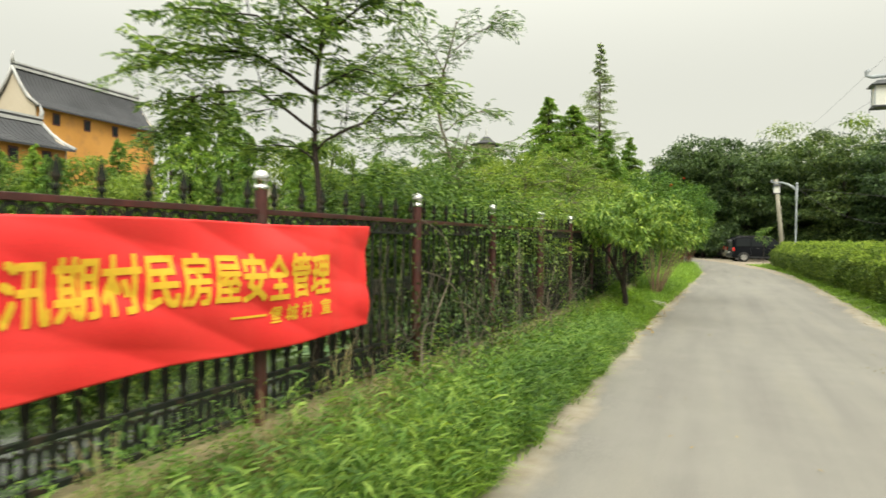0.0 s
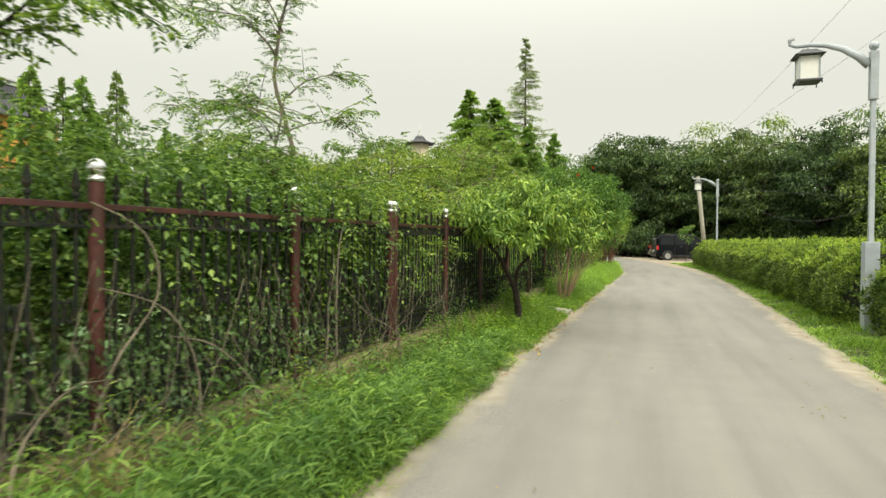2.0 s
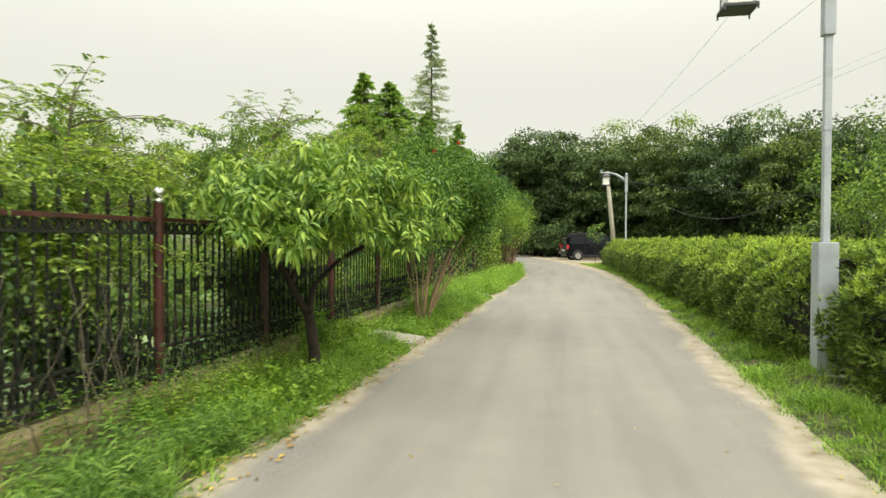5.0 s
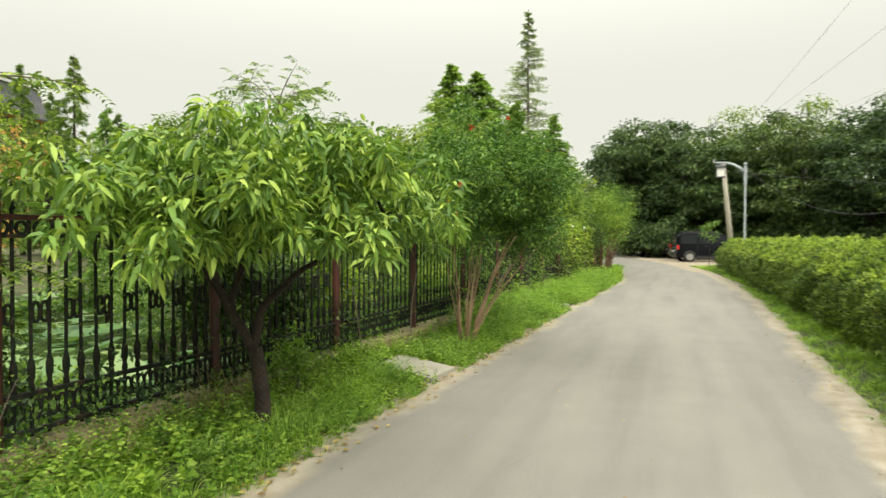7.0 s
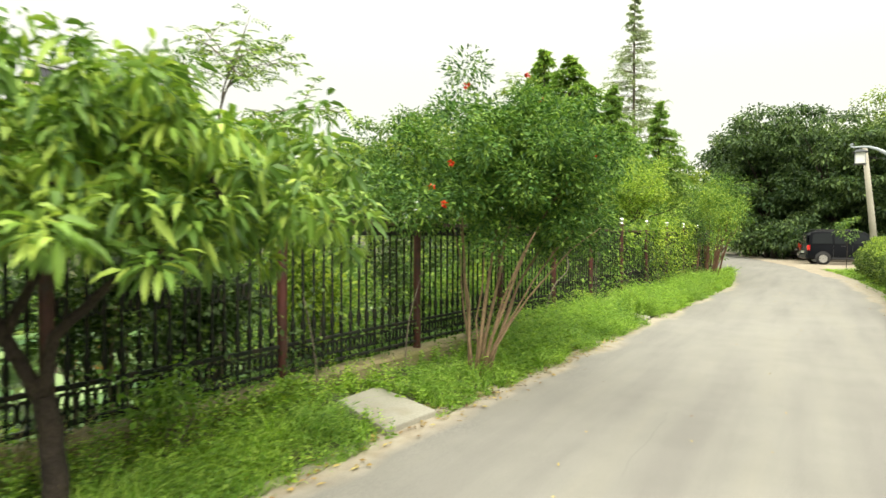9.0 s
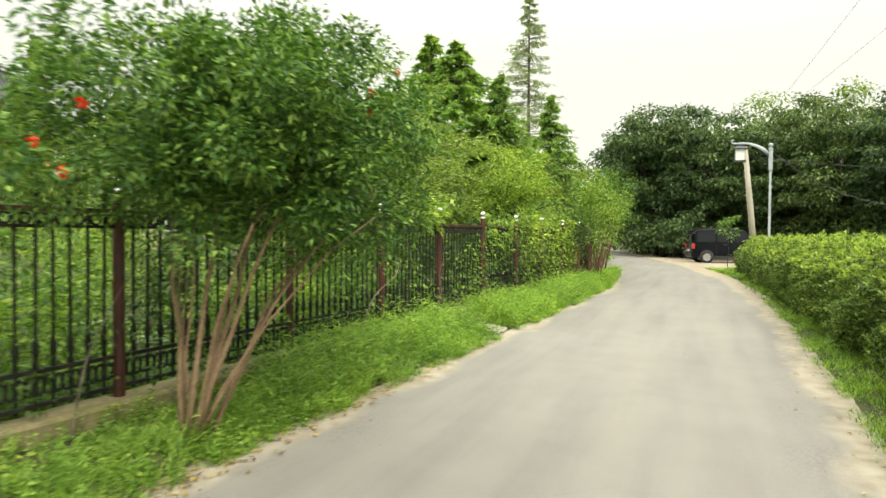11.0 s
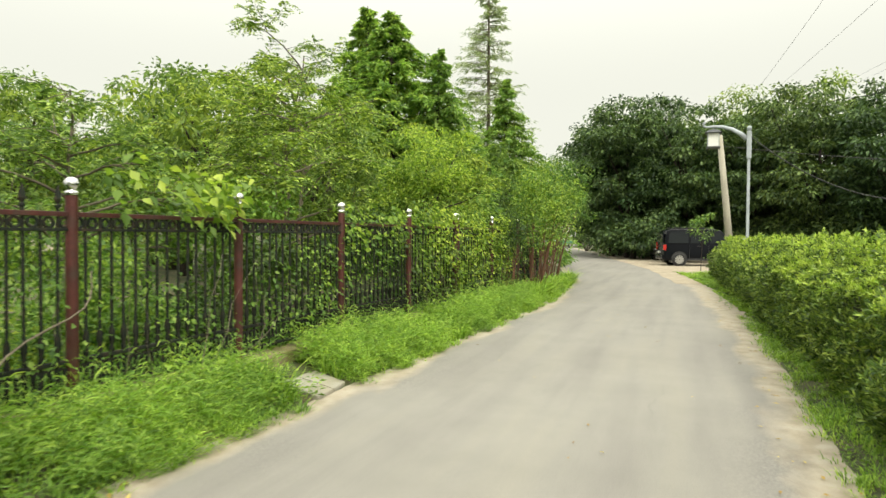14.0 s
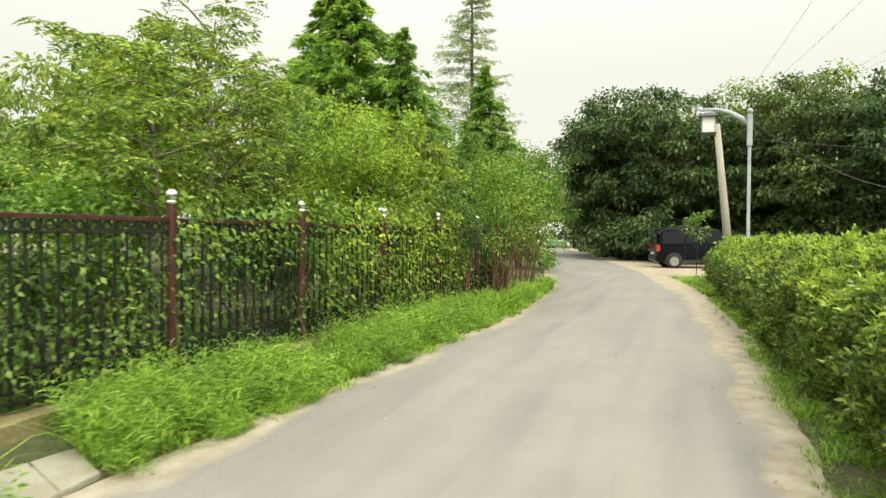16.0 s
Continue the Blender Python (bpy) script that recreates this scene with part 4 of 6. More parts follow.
def tree(name, label, category, base, trunk, trunk_r, crown, radii, n_clump, clump_r, per, leaf, leaf_mat, bark, seed, limbs=10, flat=0.8, droop=0.15, fine=False,
         pinnate=0, stems=1, group="", down=0.0, shell=0.55, low=-0.8, spread=0.25, boughs=()):
    """Trunk or several stems, limbs to the clumps, and a crown of separate leaves with gaps."""
    rng = np.random.default_rng(seed)
    base = np.array(base, float)
    root = thing(name, label, category, Matrix.Translation(base), group)
    centres = blob_centres(rng, np.array(crown), np.array(radii), n_clump, shell, low)
    runs = []
    top = np.array(trunk, float)
    order = sorted(range(n_clump), key=lambda k: centres[k][2])
    picks = [order[int(k * n_clump / limbs)] for k in range(limbs)] if limbs else []
    if boughs:
        for k, (pts, r0, r1) in enumerate(boughs):
            line = []
            for a, b in zip(pts, pts[1:]):
                line += bend(a, b, 0.02, rng, 5, 0.012)[:-1]
            line.append(pts[-1])
            runs.append((line, [r0 + (r1 - r0) * t + (0.012 * (1 - t) ** 6 if k == 0 else 0) for t in np.linspace(0, 1, len(line))]))
        tips = [np.array(p) for pts, r0, r1 in boughs[1:] for p in pts[1:]]
        for k in picks:
            a = min(tips, key=lambda p: np.linalg.norm(p - centres[k]))
            runs.append((bend(a, centres[k], 0.06, rng, 6, 0.03), [0.016 * f for f in np.linspace(1, 0.25, 6)]))
    elif stems == 1:
        line = bend((0, 0, -0.05), top, 0, rng, 7, trunk_r * 0.9)
        runs.append((line, [trunk_r * (1.15 - 0.55 * t) for t in np.linspace(0, 1, 7)]))
        for k in picks:
            s = rng.uniform(0.6, 1.0)
            a = np.array(line[int(s * 6)])
            runs.append((bend(a, centres[k], 0.06 * np.linalg.norm(centres[k] - a), rng, 7, 0.04 + trunk_r * 0.2), [trunk_r * f for f in np.linspace(0.5, 0.07, 7)]))
    else:
        for s in range(stems):
            a = 6.283 * s / stems + rng.uniform(-0.25, 0.25)
            foot_at = np.array([math.cos(a), math.sin(a), 0]) * rng.uniform(0.02, spread * 0.5)
            reach = rng.uniform(0.25, 0.8) * min(radii[0], radii[1])
            goal = np.array([crown[0] + math.cos(a) * reach, crown[1] + math.sin(a) * reach, crown[2] - radii[2] * rng.uniform(-0.1, 0.6)])
            m = foot_at + (goal - foot_at) * np.array([0.25 + 0.2 * rng.random(), 0.25 + 0.2 * rng.random(), 0.58])
            pts = [tuple((1 - t) ** 2 * foot_at + 2 * t * (1 - t) * m + t * t * goal + rng.normal(0, 0.012, 3)) for t in np.linspace(0, 1, 7)]
            thick = trunk_r * rng.uniform(0.6, 1.5)
            part("stem", tubes("stem", [(pts, [thick * f for f in np.linspace(1, 0.25, 7)])], bark, 6), bark, root)
    if runs:
        part("trunk", tubes("trunk", runs, bark), bark, root)
    radius = clump_r * rng.uniform(0.7, 1.3, n_clump)
    P, D = fill_leaves(rng, centres, radius, per, flat)
    D[:, 2] -= down
    L = leaf[0] * rng.uniform(0.65, 1.25, len(P))
    if pinnate:
        Lf = pinnate_len * rng.uniform(0.7, 1.3, len(P))
        P, D = frond_sites(P, D, Lf, pinnate, rng)
        L = leaf[0] * rng.uniform(0.8, 1.2, len(P))
    part("crown", leaf_mesh("crown", P, D, L, L * leaf[1] / leaf[0], leaf_mat, rng, droop=droop, fine=fine), leaf_mat, root)
    return root


pinnate_len = 0.2

# peach tree in front of the fence
tree("peach_tree", "small peach tree with long drooping bright leaves", "tree", (-1.53, 12.57, 0.05), (0.15, -0.22, 0.55), 0.055, (0.15, -0.02, 1.71), (1.2, 1.58, 0.58), 640, 0.11, 38,
     (0.1, 0.029), L_PEACH, M_BARK, 41, limbs=30, droop=0.4, fine=True, down=0.25, shell=0.15, low=-0.75,
     boughs=[([(0, 0, -0.05), (0.0, -0.01, 0.3), (-0.05, -0.03, 0.62)], 0.064, 0.054),
             ([(-0.05, -0.03, 0.58), (-0.2, -0.13, 0.92), (-0.35, -0.26, 1.22), (-0.6, -0.75, 1.55)], 0.042, 0.015),
             ([(-0.2, -0.13, 0.92), (-0.18, 0.05, 1.3), (0.05, 0.3, 1.75)], 0.03, 0.014),
             ([(-0.05, -0.03, 0.6), (0.0, 0.0, 0.92), (0.25, 0.15, 1.2), (0.5, 0.6, 1.42)], 0.038, 0.014),
             ([(0.25, 0.15, 1.2), (0.6, 0.25, 1.4), (0.85, 0.3, 1.6)], 0.022, 0.011),
             ([(-0.35, -0.26, 1.2), (-0.6, -0.15, 1.5), (-0.75, 0.2, 1.7)], 0.024, 0.012)])
# pomegranate with many stems
POM = tree("pomegranate_tree", "bushy pomegranate tree with many thin stems and red flowers", "tree", (-1.25, 16.6, 0.05), (0, 0, 1.2), 0.017, (0.22, 0.42, 2.1), (1.2, 1.72, 1.06), 240, 0.26, 380,
           (0.057, 0.022), L_POM, M_STEM, 42, limbs=22, stems=13, droop=0.15, shell=0.15, low=-0.95, spread=0.26)
M_FLOWER = leafy("red_petals", (0.6, 0.02, 0.01), (0.75, 0.04, 0.015), (0.85, 0.09, 0.02), 0.25, 0.5)
frng = np.random.default_rng(43)
for fl in [(0.23, -1.0, 2.06), (1.02, 0.55, 2.37), (1.0, 0.6, 2.24), (0.15, -1.2, 1.84), (0.22, -1.1, 1.7), (0.35, -0.95, 2.72), (0.3, 0.9, 2.95), (0.75, 1.5, 2.75), (0.6, -0.2, 2.95)]:
    d, q = in_blob(16, frng, 0.2)
    fo = part("flower", leaf_mesh("flower", np.array(fl) + q * 0.01, d, 0.032, 0.022, M_FLOWER, frng), M_FLOWER, POM, "bright red pomegranate flower")



def spray_tree(name, label, category, base, boughs, bark, mat, seed, twigs=9.0, twig_len=(0.25, 0.6), frond=0.17, pairs=6, leaf=(0.05, 0.021), first=0.25, group="", gap=0.06):
    """An airy tree: curved boughs, thin side twigs and feathered leaves along the twigs."""
    rng = np.random.default_rng(seed)
    root = thing(name, label, category, Matrix.Translation(base), group)
    runs, P, D = [], [], []
    for k, (pts, r0, r1) in enumerate(boughs):
        line = []
        for a, b in zip(pts, pts[1:]):
            line += bend(a, b, 0.02, rng, 5, 0.02)[:-1]
        line.append(pts[-1])
        n = len(line)
        runs.append((line, list(np.linspace(r0, r1, n))))
        A = np.array(line)
        length = np.linalg.norm(np.diff(A, axis=0), axis=1).sum()
        for _ in range(int(length * twigs) if k else int(length * twigs * 0.25)):
            t = rng.uniform(first if k else 0.6, 1.0) * (n - 1)
            i = min(int(t), n - 2)
            p = A[i] + (A[i + 1] - A[i]) * (t - i)
            along = unit(A[i + 1] - A[i])
            d = unit(along * 0.6 + rng.normal(0, 0.7, 3) * np.array([1, 1, 0.45]) + np.array([0, 0, 0.12]))
            L = rng.uniform(*twig_len)
            end = p + d * L + np.array([0, 0, -0.12 * L])
            runs.append(([tuple(p), tuple((p + end) / 2 + np.array([0, 0, 0.04 * L])), tuple(end)], [min(0.007, r1), 0.005, 0.002]))
            m = max(3, int(L / gap))
            u = np.linspace(0.15, 1, m)
            P.append(p + (end - p) * u[:, None])
            side = unit(np.cross(d, [0, 0, 1.0]))
            flip = np.where(np.arange(m) % 2, 1.0, -1.0)[:, None]
            D.append(d * 0.6 + side * flip * 0.9 + rng.normal(0, 0.25, (m, 3)))
    P, D = np.concatenate(P), np.concatenate(D)
    P, D = frond_sites(P, D, frond * rng.uniform(0.65, 1.25, len(P)), pairs, rng)
    L = leaf[0] * rng.uniform(0.75, 1.2, len(P))
    part("trunk", tubes("trunk", runs, bark, 5), bark, root)
    part("crown", leaf_mesh("crown", P, D, L, L * leaf[1] / leaf[0], mat, rng, droop=0.15), mat, root)
    return root


def grown_boughs(seed, h, reach, n, r, low=0.35, rise=0.5, lean=(0.0, 0.0)):
    """A wandering leader with boughs that rise and level out."""
    rng = np.random.default_rng(seed)
    lead = [(0.0, 0.0, -0.05)] + [(lean[0] * f + rng.normal(0, 0.03 * h * f), lean[1] * f + rng.normal(0, 0.03 * h * f), h * f) for f in (0.3, 0.55, 0.8, 1.0)]
    out = [(lead, r, r * 0.25)]
    for k in range(n):
        f = low + (0.95 - low) * (k + rng.random()) / n
        x0, y0, z0 = np.interp(f * h, [p[2] for p in lead], [p[0] for p in lead]), np.interp(f * h, [p[2] for p in lead], [p[1] for p in lead]), f * h
        a = k * 2.4 + rng.normal(0, 0.4)
        q = reach * rng.uniform(0.65, 1.15) * (1.15 - 0.55 * f)
        c, s_ = math.cos(a), math.sin(a)
        out.append(([(x0, y0, z0), (x0 + c * q * 0.4, y0 + s_ * q * 0.4, z0 + rise * q * 0.4), (x0 + c * q * 0.75, y0 + s_ * q * 0.75, z0 + rise * q * 0.6), (x0 + c * q, y0 + s_ * q, z0 + rise * q * 0.62)], r * (0.6 - 0.3 * f), r * 0.12))
    return out


# trees behind the fence
spray_tree("locust_tree", "slender locust tree with feathery leaves behind the fence", "tree", (-3.35, 4.85, -0.2),
           [([(0, 0, -0.05), (0.04, 0.02, 1.4), (-0.03, 0, 2.5), (0.0, 0, 3.25), (0.08, 0.03, 3.8), (0.1, 0, 4.6)], 0.034, 0.014),
            ([(-0.02, 0, 2.95), (-0.5, -0.2, 3.3), (-1.0, -0.42, 3.35), (-1.55, -0.65, 3.2)], 0.02, 0.006),
            ([(0.0, 0, 3.4), (0.35, 0.15, 3.75), (0.8, 0.3, 3.85)], 0.018, 0.006),
            ([(0.0, 0, 2.6), (-0.4, -0.35, 2.95), (-1.0, -0.5, 2.9), (-1.3, -0.4, 2.7)], 0.016, 0.005),
            ([(0.0, 0, 2.45), (0.35, 0.2, 2.7), (0.7, 0.32, 3.0), (0.95, 0.4, 3.05)], 0.014, 0.005),
            ([(0.05, 0, 3.6), (-0.4, -0.3, 4.0), (-1.0, -0.6, 4.1)], 0.016, 0.005),
            ([(0.0, 0, 3.3), (-0.2, -0.6, 3.5), (-0.5, -1.1, 3.4)], 0.014, 0.005),
            ([(0.0, 0, 3.0), (0.1, 0.5, 3.3), (0.2, 0.9, 3.3)], 0.012, 0.005),
            ([(0.0, 0, 2.3), (-0.3, 0.1, 2.5), (-0.7, -0.1, 2.45)], 0.012, 0.005)], M_BARK, L_LOCUST, 51, twigs=17.0, first=0.12, leaf=(0.058, 0.026), gap=0.055)
spray_tree("locust_tree", "thin leaning locust tree with sparse feathery leaves", "tree", (-4.28, 10.0, -0.4),
           [([(0, 0, -0.05), (0.1, 0, 1.6), (0.15, 0.05, 3.0), (-0.1, -0.05, 4.0), (-0.05, 0, 4.7), (0.15, 0.1, 5.6)], 0.042, 0.014),
            ([(0.05, 0, 3.3), (-0.4, -0.2, 3.6), (-0.95, -0.4, 3.55), (-1.5, -0.6, 3.6)], 0.018, 0.005),
            ([(0.0, 0, 3.7), (0.3, 0.1, 3.95), (0.65, 0.25, 4.05)], 0.014, 0.005),
            ([(-0.1, 0, 4.3), (-0.5, -0.2, 4.8), (-1.2, -0.45, 4.9)], 0.016, 0.005),
            ([(0.0, 0, 4.6), (-0.25, -0.1, 5.1), (-0.6, -0.2, 5.6)], 0.014, 0.005),
            ([(0.05, 0, 5.0), (0.5, 0.2, 5.4), (0.9, 0.35, 5.6)], 0.012, 0.005)], M_TWIG, L_LOCUST, 52, twigs=13.0)
spray_tree("locust_tree", "young locust tree rising above the peach tree", "tree", (-3.2, 15.0, -0.3), grown_boughs(53, 3.7, 1.0, 8, 0.028, 0.5, 0.8), M_TWIG, L_LOCUST, 53, twigs=8.0)
spray_tree("locust_tree", "feathery locust tree leaning over the iron fence", "tree", (-3.3, 8.4, -0.25), grown_boughs(55, 3.2, 1.3, 10, 0.03, 0.45, 0.45), M_TWIG, L_LOCUST, 55, twigs=11.0)
spray_tree("locust_tree", "feathery locust tree leaning over the iron fence", "tree", (-3.2, 11.0, -0.25), grown_boughs(56, 3.0, 1.3, 10, 0.03, 0.45, 0.35), M_TWIG, L_LOCUST, 56, twigs=11.0)


def shrub(label, x, y, r, h, n, per, leaf, mat, seed, bark=M_TWIG, pinnate=0, clump=0.34, name="shrub", z=None, stems=7, low=-0.95):
    z0 = float(ground_z(x, y)) if z is None else z
    return tree(name, label, "shrub", (x, y, z0 - 0.02), (0, 0, h * 0.6), 0.016, (0, 0, h * 0.58), (r[0], r[1], h * 0.42), n, clump, per, leaf, mat, bark, seed, limbs=stems * 2, stems=stems,
                pinnate=pinnate, shell=0.25, low=low, group="shrubs behind the fence", spread=0.5)


k = 60
for x, y, rx, ry, h in [(-4.3, 1.0, 0.9, 1.2, 2.1), (-4.2, 3.4, 0.8, 1.2, 2.0), (-3.3, 5.9, 0.75, 0.9, 2.35), (-3.15, 7.3, 0.8, 0.9, 2.5), (-3.2, 8.6, 0.8, 1.0, 2.6), (-3.1, 10.2, 0.85, 1.1, 2.5), (-4.0, 9.4, 0.9, 1.1, 2.8), (-4.3, 11.6, 0.9, 0.9, 2.6)]:
    shrub("olive green feathery shrub growing through the iron fence", x, y, (rx, ry), h, 40, 40, (0.052, 0.024), L_LOCUST, k, pinnate=5, clump=0.3, low=-0.2)
    k += 1
# L_DARK shrubs: shade below the fence top is partly in their leaf colour
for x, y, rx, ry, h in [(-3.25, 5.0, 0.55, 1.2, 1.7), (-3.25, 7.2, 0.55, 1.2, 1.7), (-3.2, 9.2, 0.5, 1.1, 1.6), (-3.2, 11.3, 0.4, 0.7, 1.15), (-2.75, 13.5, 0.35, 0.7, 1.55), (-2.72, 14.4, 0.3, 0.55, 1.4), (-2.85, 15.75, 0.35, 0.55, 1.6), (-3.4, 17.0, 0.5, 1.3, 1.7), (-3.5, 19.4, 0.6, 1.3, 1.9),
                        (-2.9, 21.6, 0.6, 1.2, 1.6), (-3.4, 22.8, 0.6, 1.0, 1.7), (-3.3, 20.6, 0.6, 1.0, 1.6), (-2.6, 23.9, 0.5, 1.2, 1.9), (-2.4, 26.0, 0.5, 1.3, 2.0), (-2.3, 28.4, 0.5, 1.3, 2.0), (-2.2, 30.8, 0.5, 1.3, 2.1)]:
    shrub("dark leafy shrub close behind the fence, deepened for shade" if y < 15.5 or y in (22.8, 23.9, 26.0) else "pale leafy shrub close behind the fence", x, y, (rx, ry), h, 30, 110, (0.075, 0.038), L_DARK if y < 15.5 or y in (22.8, 23.9, 26.0) else L_VINE, k, clump=0.27)
    k += 1
for x, y, rx, ry, h in [(-4.2, 12.9, 0.7, 0.8, 0.95), (-4.4, 17.2, 1.0, 1.4, 2.7), (-4.3, 19.8, 1.0, 1.4, 2.8), (-4.2, 22.3, 1.0, 1.4, 2.6), (-3.6, 24.6, 0.9, 1.3, 2.9), (-5.6, 27, 1.3, 1.6, 3.3), (-6.5, 20.5, 1.4, 1.8, 2.9), (-6.2, 23.8, 1.4, 1.8, 3.2), (-6.5, 17.0, 1.2, 1.5, 2.4), (-8.4, 18.8, 1.3, 1.5, 3.3), (-9.5, 22, 1.4, 1.6, 3.4)]:
    if x < -6.0:
        shrub("grey-green shrub on the pond bank", x, y, (rx, ry), h, 36, 120, (0.09, 0.042), L_GREY, k, clump=0.34)
    elif k % 5 == 1:
        shrub("dark green shrub on the pond bank", x, y, (rx, ry), h, 44, 130, (0.085, 0.042), L_DARK, k, clump=0.34)
    else:
        shrub("light green shrub on the pond bank" if k % 2 else "mid green shrub on the pond bank", x, y, (rx, ry), h, 40, 120, (0.085, 0.042), L_VINE if k % 2 else L_WEED, k, clump=0.3)
    k += 1

# taller trees behind the far end of the fence
spray_tree("locust_tree", "yellowish green locust tree above the fence", "tree", (-3.9, 26.0, 0.0), grown_boughs(101, 3.7, 1.6, 16, 0.05, 0.3, 0.4), M_TWIG, L_LOCUST, 101, 8.0, (0.35, 0.8), 0.24, 5, (0.085, 0.036))
spray_tree("locust_tree", "yellowish green locust tree above the fence", "tree", (-4.6, 22.6, -0.2), grown_boughs(102, 3.1, 1.6, 14, 0.05, 0.35, 0.4), M_TWIG, L_LOCUST, 102, 8.0, (0.35, 0.7), 0.22, 5, (0.08, 0.034))
spray_tree("locust_tree", "tall airy locust tree standing above the fence", "tree", (-5.6, 29.0, 0.0), grown_boughs(107, 5.4, 1.7, 16, 0.06, 0.4, 0.9), M_TWIG, L_LOCUST, 107, 6.0, (0.4, 0.9), 0.26, 5, (0.095, 0.04))
tree("willow_shrub", "leafy green willow shrub behind the fence", "tree", (-3.1, 29.6, 0.05), (0.1, 0.1, 2.6), 0.06, (0.2, 0.1, 2.5), (1.25, 1.7, 1.5), 64, 0.36, 160, (0.1, 0.038), L_VINE, M_BARK, 103, limbs=12, shell=0.3)
tree("pomegranate_tree", "bushy green tree with reddish stems at the fence's end", "tree", (-1.15, 32.6, 0.05), (0, 0, 1.5), 0.028, (0.1, 0.1, 2.2), (0.95, 1.4, 1.2), 60, 0.34, 150, (0.075, 0.026), L_POM, M_REDSTEM, 104, limbs=18, stems=14, shell=0.3, spread=0.6)
tree("shrub", "twiggy shrub with reddish bare stems at the fence", "shrub", (-1.5, 30.9, 0.05), (0, 0, 1.2), 0.016, (0.1, 0, 1.5), (0.5, 1.1, 0.8), 34, 0.26, 90, (0.065, 0.026), L_DARK, M_REDSTEM, 106, limbs=10, stems=12, shell=0.3, spread=0.6)
tree("pomegranate_tree", "bushy green tree with reddish stems beside the lane", "tree", (-1.55, 36.4, 0.05), (0, 0, 1.5), 0.024, (0.2, 0.1, 2.6), (1.15, 1.5, 1.4), 76, 0.38, 150, (0.08, 0.03), L_POM, M_REDSTEM, 105, limbs=18, stems=12, shell=0.3, spread=0.6)


def climbers(label, n, y0, y1, z0, z1, seed, dens, mat=L_VINE, leaf=0.075, thick=0.1):
    """Climbing plants woven into the fence."""
    rng = np.random.default_rng(seed)
    P, D = [], []
    for k in range(n):
        y, z = rng.uniform(y0, y1), rng.uniform(z0, z1)
        m = int(dens * rng.uniform(0.5, 1.5))
        t = np.linspace(0, 1, m)
        yy = y + np.cumsum(rng.normal(0, 0.02, m))
        zz = z + 0.1 - 0.35 * t ** 1.5 + rng.normal(0, 0.03, m)
        P.append(np.stack([fence_x(yy) + rng.normal(0.02, thick, m), yy, np.maximum(zz, 0.3)], -1))
        D.append(np.stack([rng.uniform(0.1, 1, m), rng.normal(0, 0.6, m), rng.normal(-0.35, 0.4, m)], -1))
    P, D = np.concatenate(P), np.concatenate(D)
    L = leaf * rng.uniform(0.6, 1.3, len(P))
    ob = new("climbing_vine", leaf_mesh("climbing_vine", P, D, L, L * 0.7, mat, rng, droop=0.2))
    return tagged(ob, label, "vine", kind="stuff")


climbers("dense green climbing vine covering the iron fence", 150, 26.3, 31.2, 0.6, 1.95, 111, 26, leaf=0.065)
# darker layer that paints depth and shade into the vine
climbers("inner vine leaves coloured darker to stand for shade", 120, 25.6, 34.0, 0.4, 1.6, 118, 20, L_DARK, 0.06, 0.16)
climbers("climbing vine hanging over the top rail", 26, 23.9, 26.4, 1.35, 1.8, 112, 15)
climbers("broad pale green vine leaves heaped on the top rail", 16, 20.9, 22.2, 1.7, 2.0, 117, 16, leaf=0.11)
climbers("thin climbing vine in the fence bars", 130, 18.0, 26.3, 0.35, 1.5, 113, 14, leaf=0.05)
climbers("feathery leaves pushing through the fence bars", 90, 4.9, 10.4, 0.95, 2.1, 114, 18, L_LOCUST, 0.045, 0.2)
# lower bars get dark leaves, so the shade there is painted in
climbers("leaves in the lower fence bars, coloured dark for shade", 110, 4.6, 12.0, 0.3, 1.1, 115, 18, L_DARK, 0.034, 0.14)
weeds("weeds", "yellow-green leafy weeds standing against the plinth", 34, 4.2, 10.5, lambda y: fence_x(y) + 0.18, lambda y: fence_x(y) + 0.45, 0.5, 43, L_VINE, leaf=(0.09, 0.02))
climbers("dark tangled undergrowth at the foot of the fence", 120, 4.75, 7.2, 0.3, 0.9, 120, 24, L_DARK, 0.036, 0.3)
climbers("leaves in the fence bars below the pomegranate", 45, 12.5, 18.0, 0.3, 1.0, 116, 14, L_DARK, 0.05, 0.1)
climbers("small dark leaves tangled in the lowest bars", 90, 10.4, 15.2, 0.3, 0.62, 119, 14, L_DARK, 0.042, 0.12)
shrub("small leafy green bush at the foot of the fence", -1.85, 13.45, (0.22, 0.45), 0.6, 20, 50, (0.05, 0.025), L_WEED, 58, clump=0.16, z=0.05)
shrub("small leafy green bush at the foot of the fence", -1.8, 14.3, (0.2, 0.4), 0.38, 14, 50, (0.05, 0.025), L_WEED, 59, clump=0.14, z=0.05)


def stem(points, r, label, seed):
    rng = np.random.default_rng(seed)
    pts = [Vector(p) for p in points]
    fine = []
    for i in range(len(pts) - 1):
        p0, p1, p2, p3 = pts[max(i - 1, 0)], pts[i], pts[i + 1], pts[min(i + 2, len(pts) - 1)]
        for t in (0, 0.25, 0.5, 0.75):
            fine.append(0.5 * ((2 * p1) + (p2 - p0) * t + (2 * p0 - 5 * p1 + 4 * p2 - p3) * t * t + (3 * p1 - p0 - 3 * p2 + p3) * t ** 3))
    fine.append(pts[-1])
    n = len(fine)
    return tagged(new("bare_stem", tubes("bare_stem", [(fine, [r * (1.1 - 0.7 * i / n) for i in range(n)])], M_TWIG)), label, "stem")


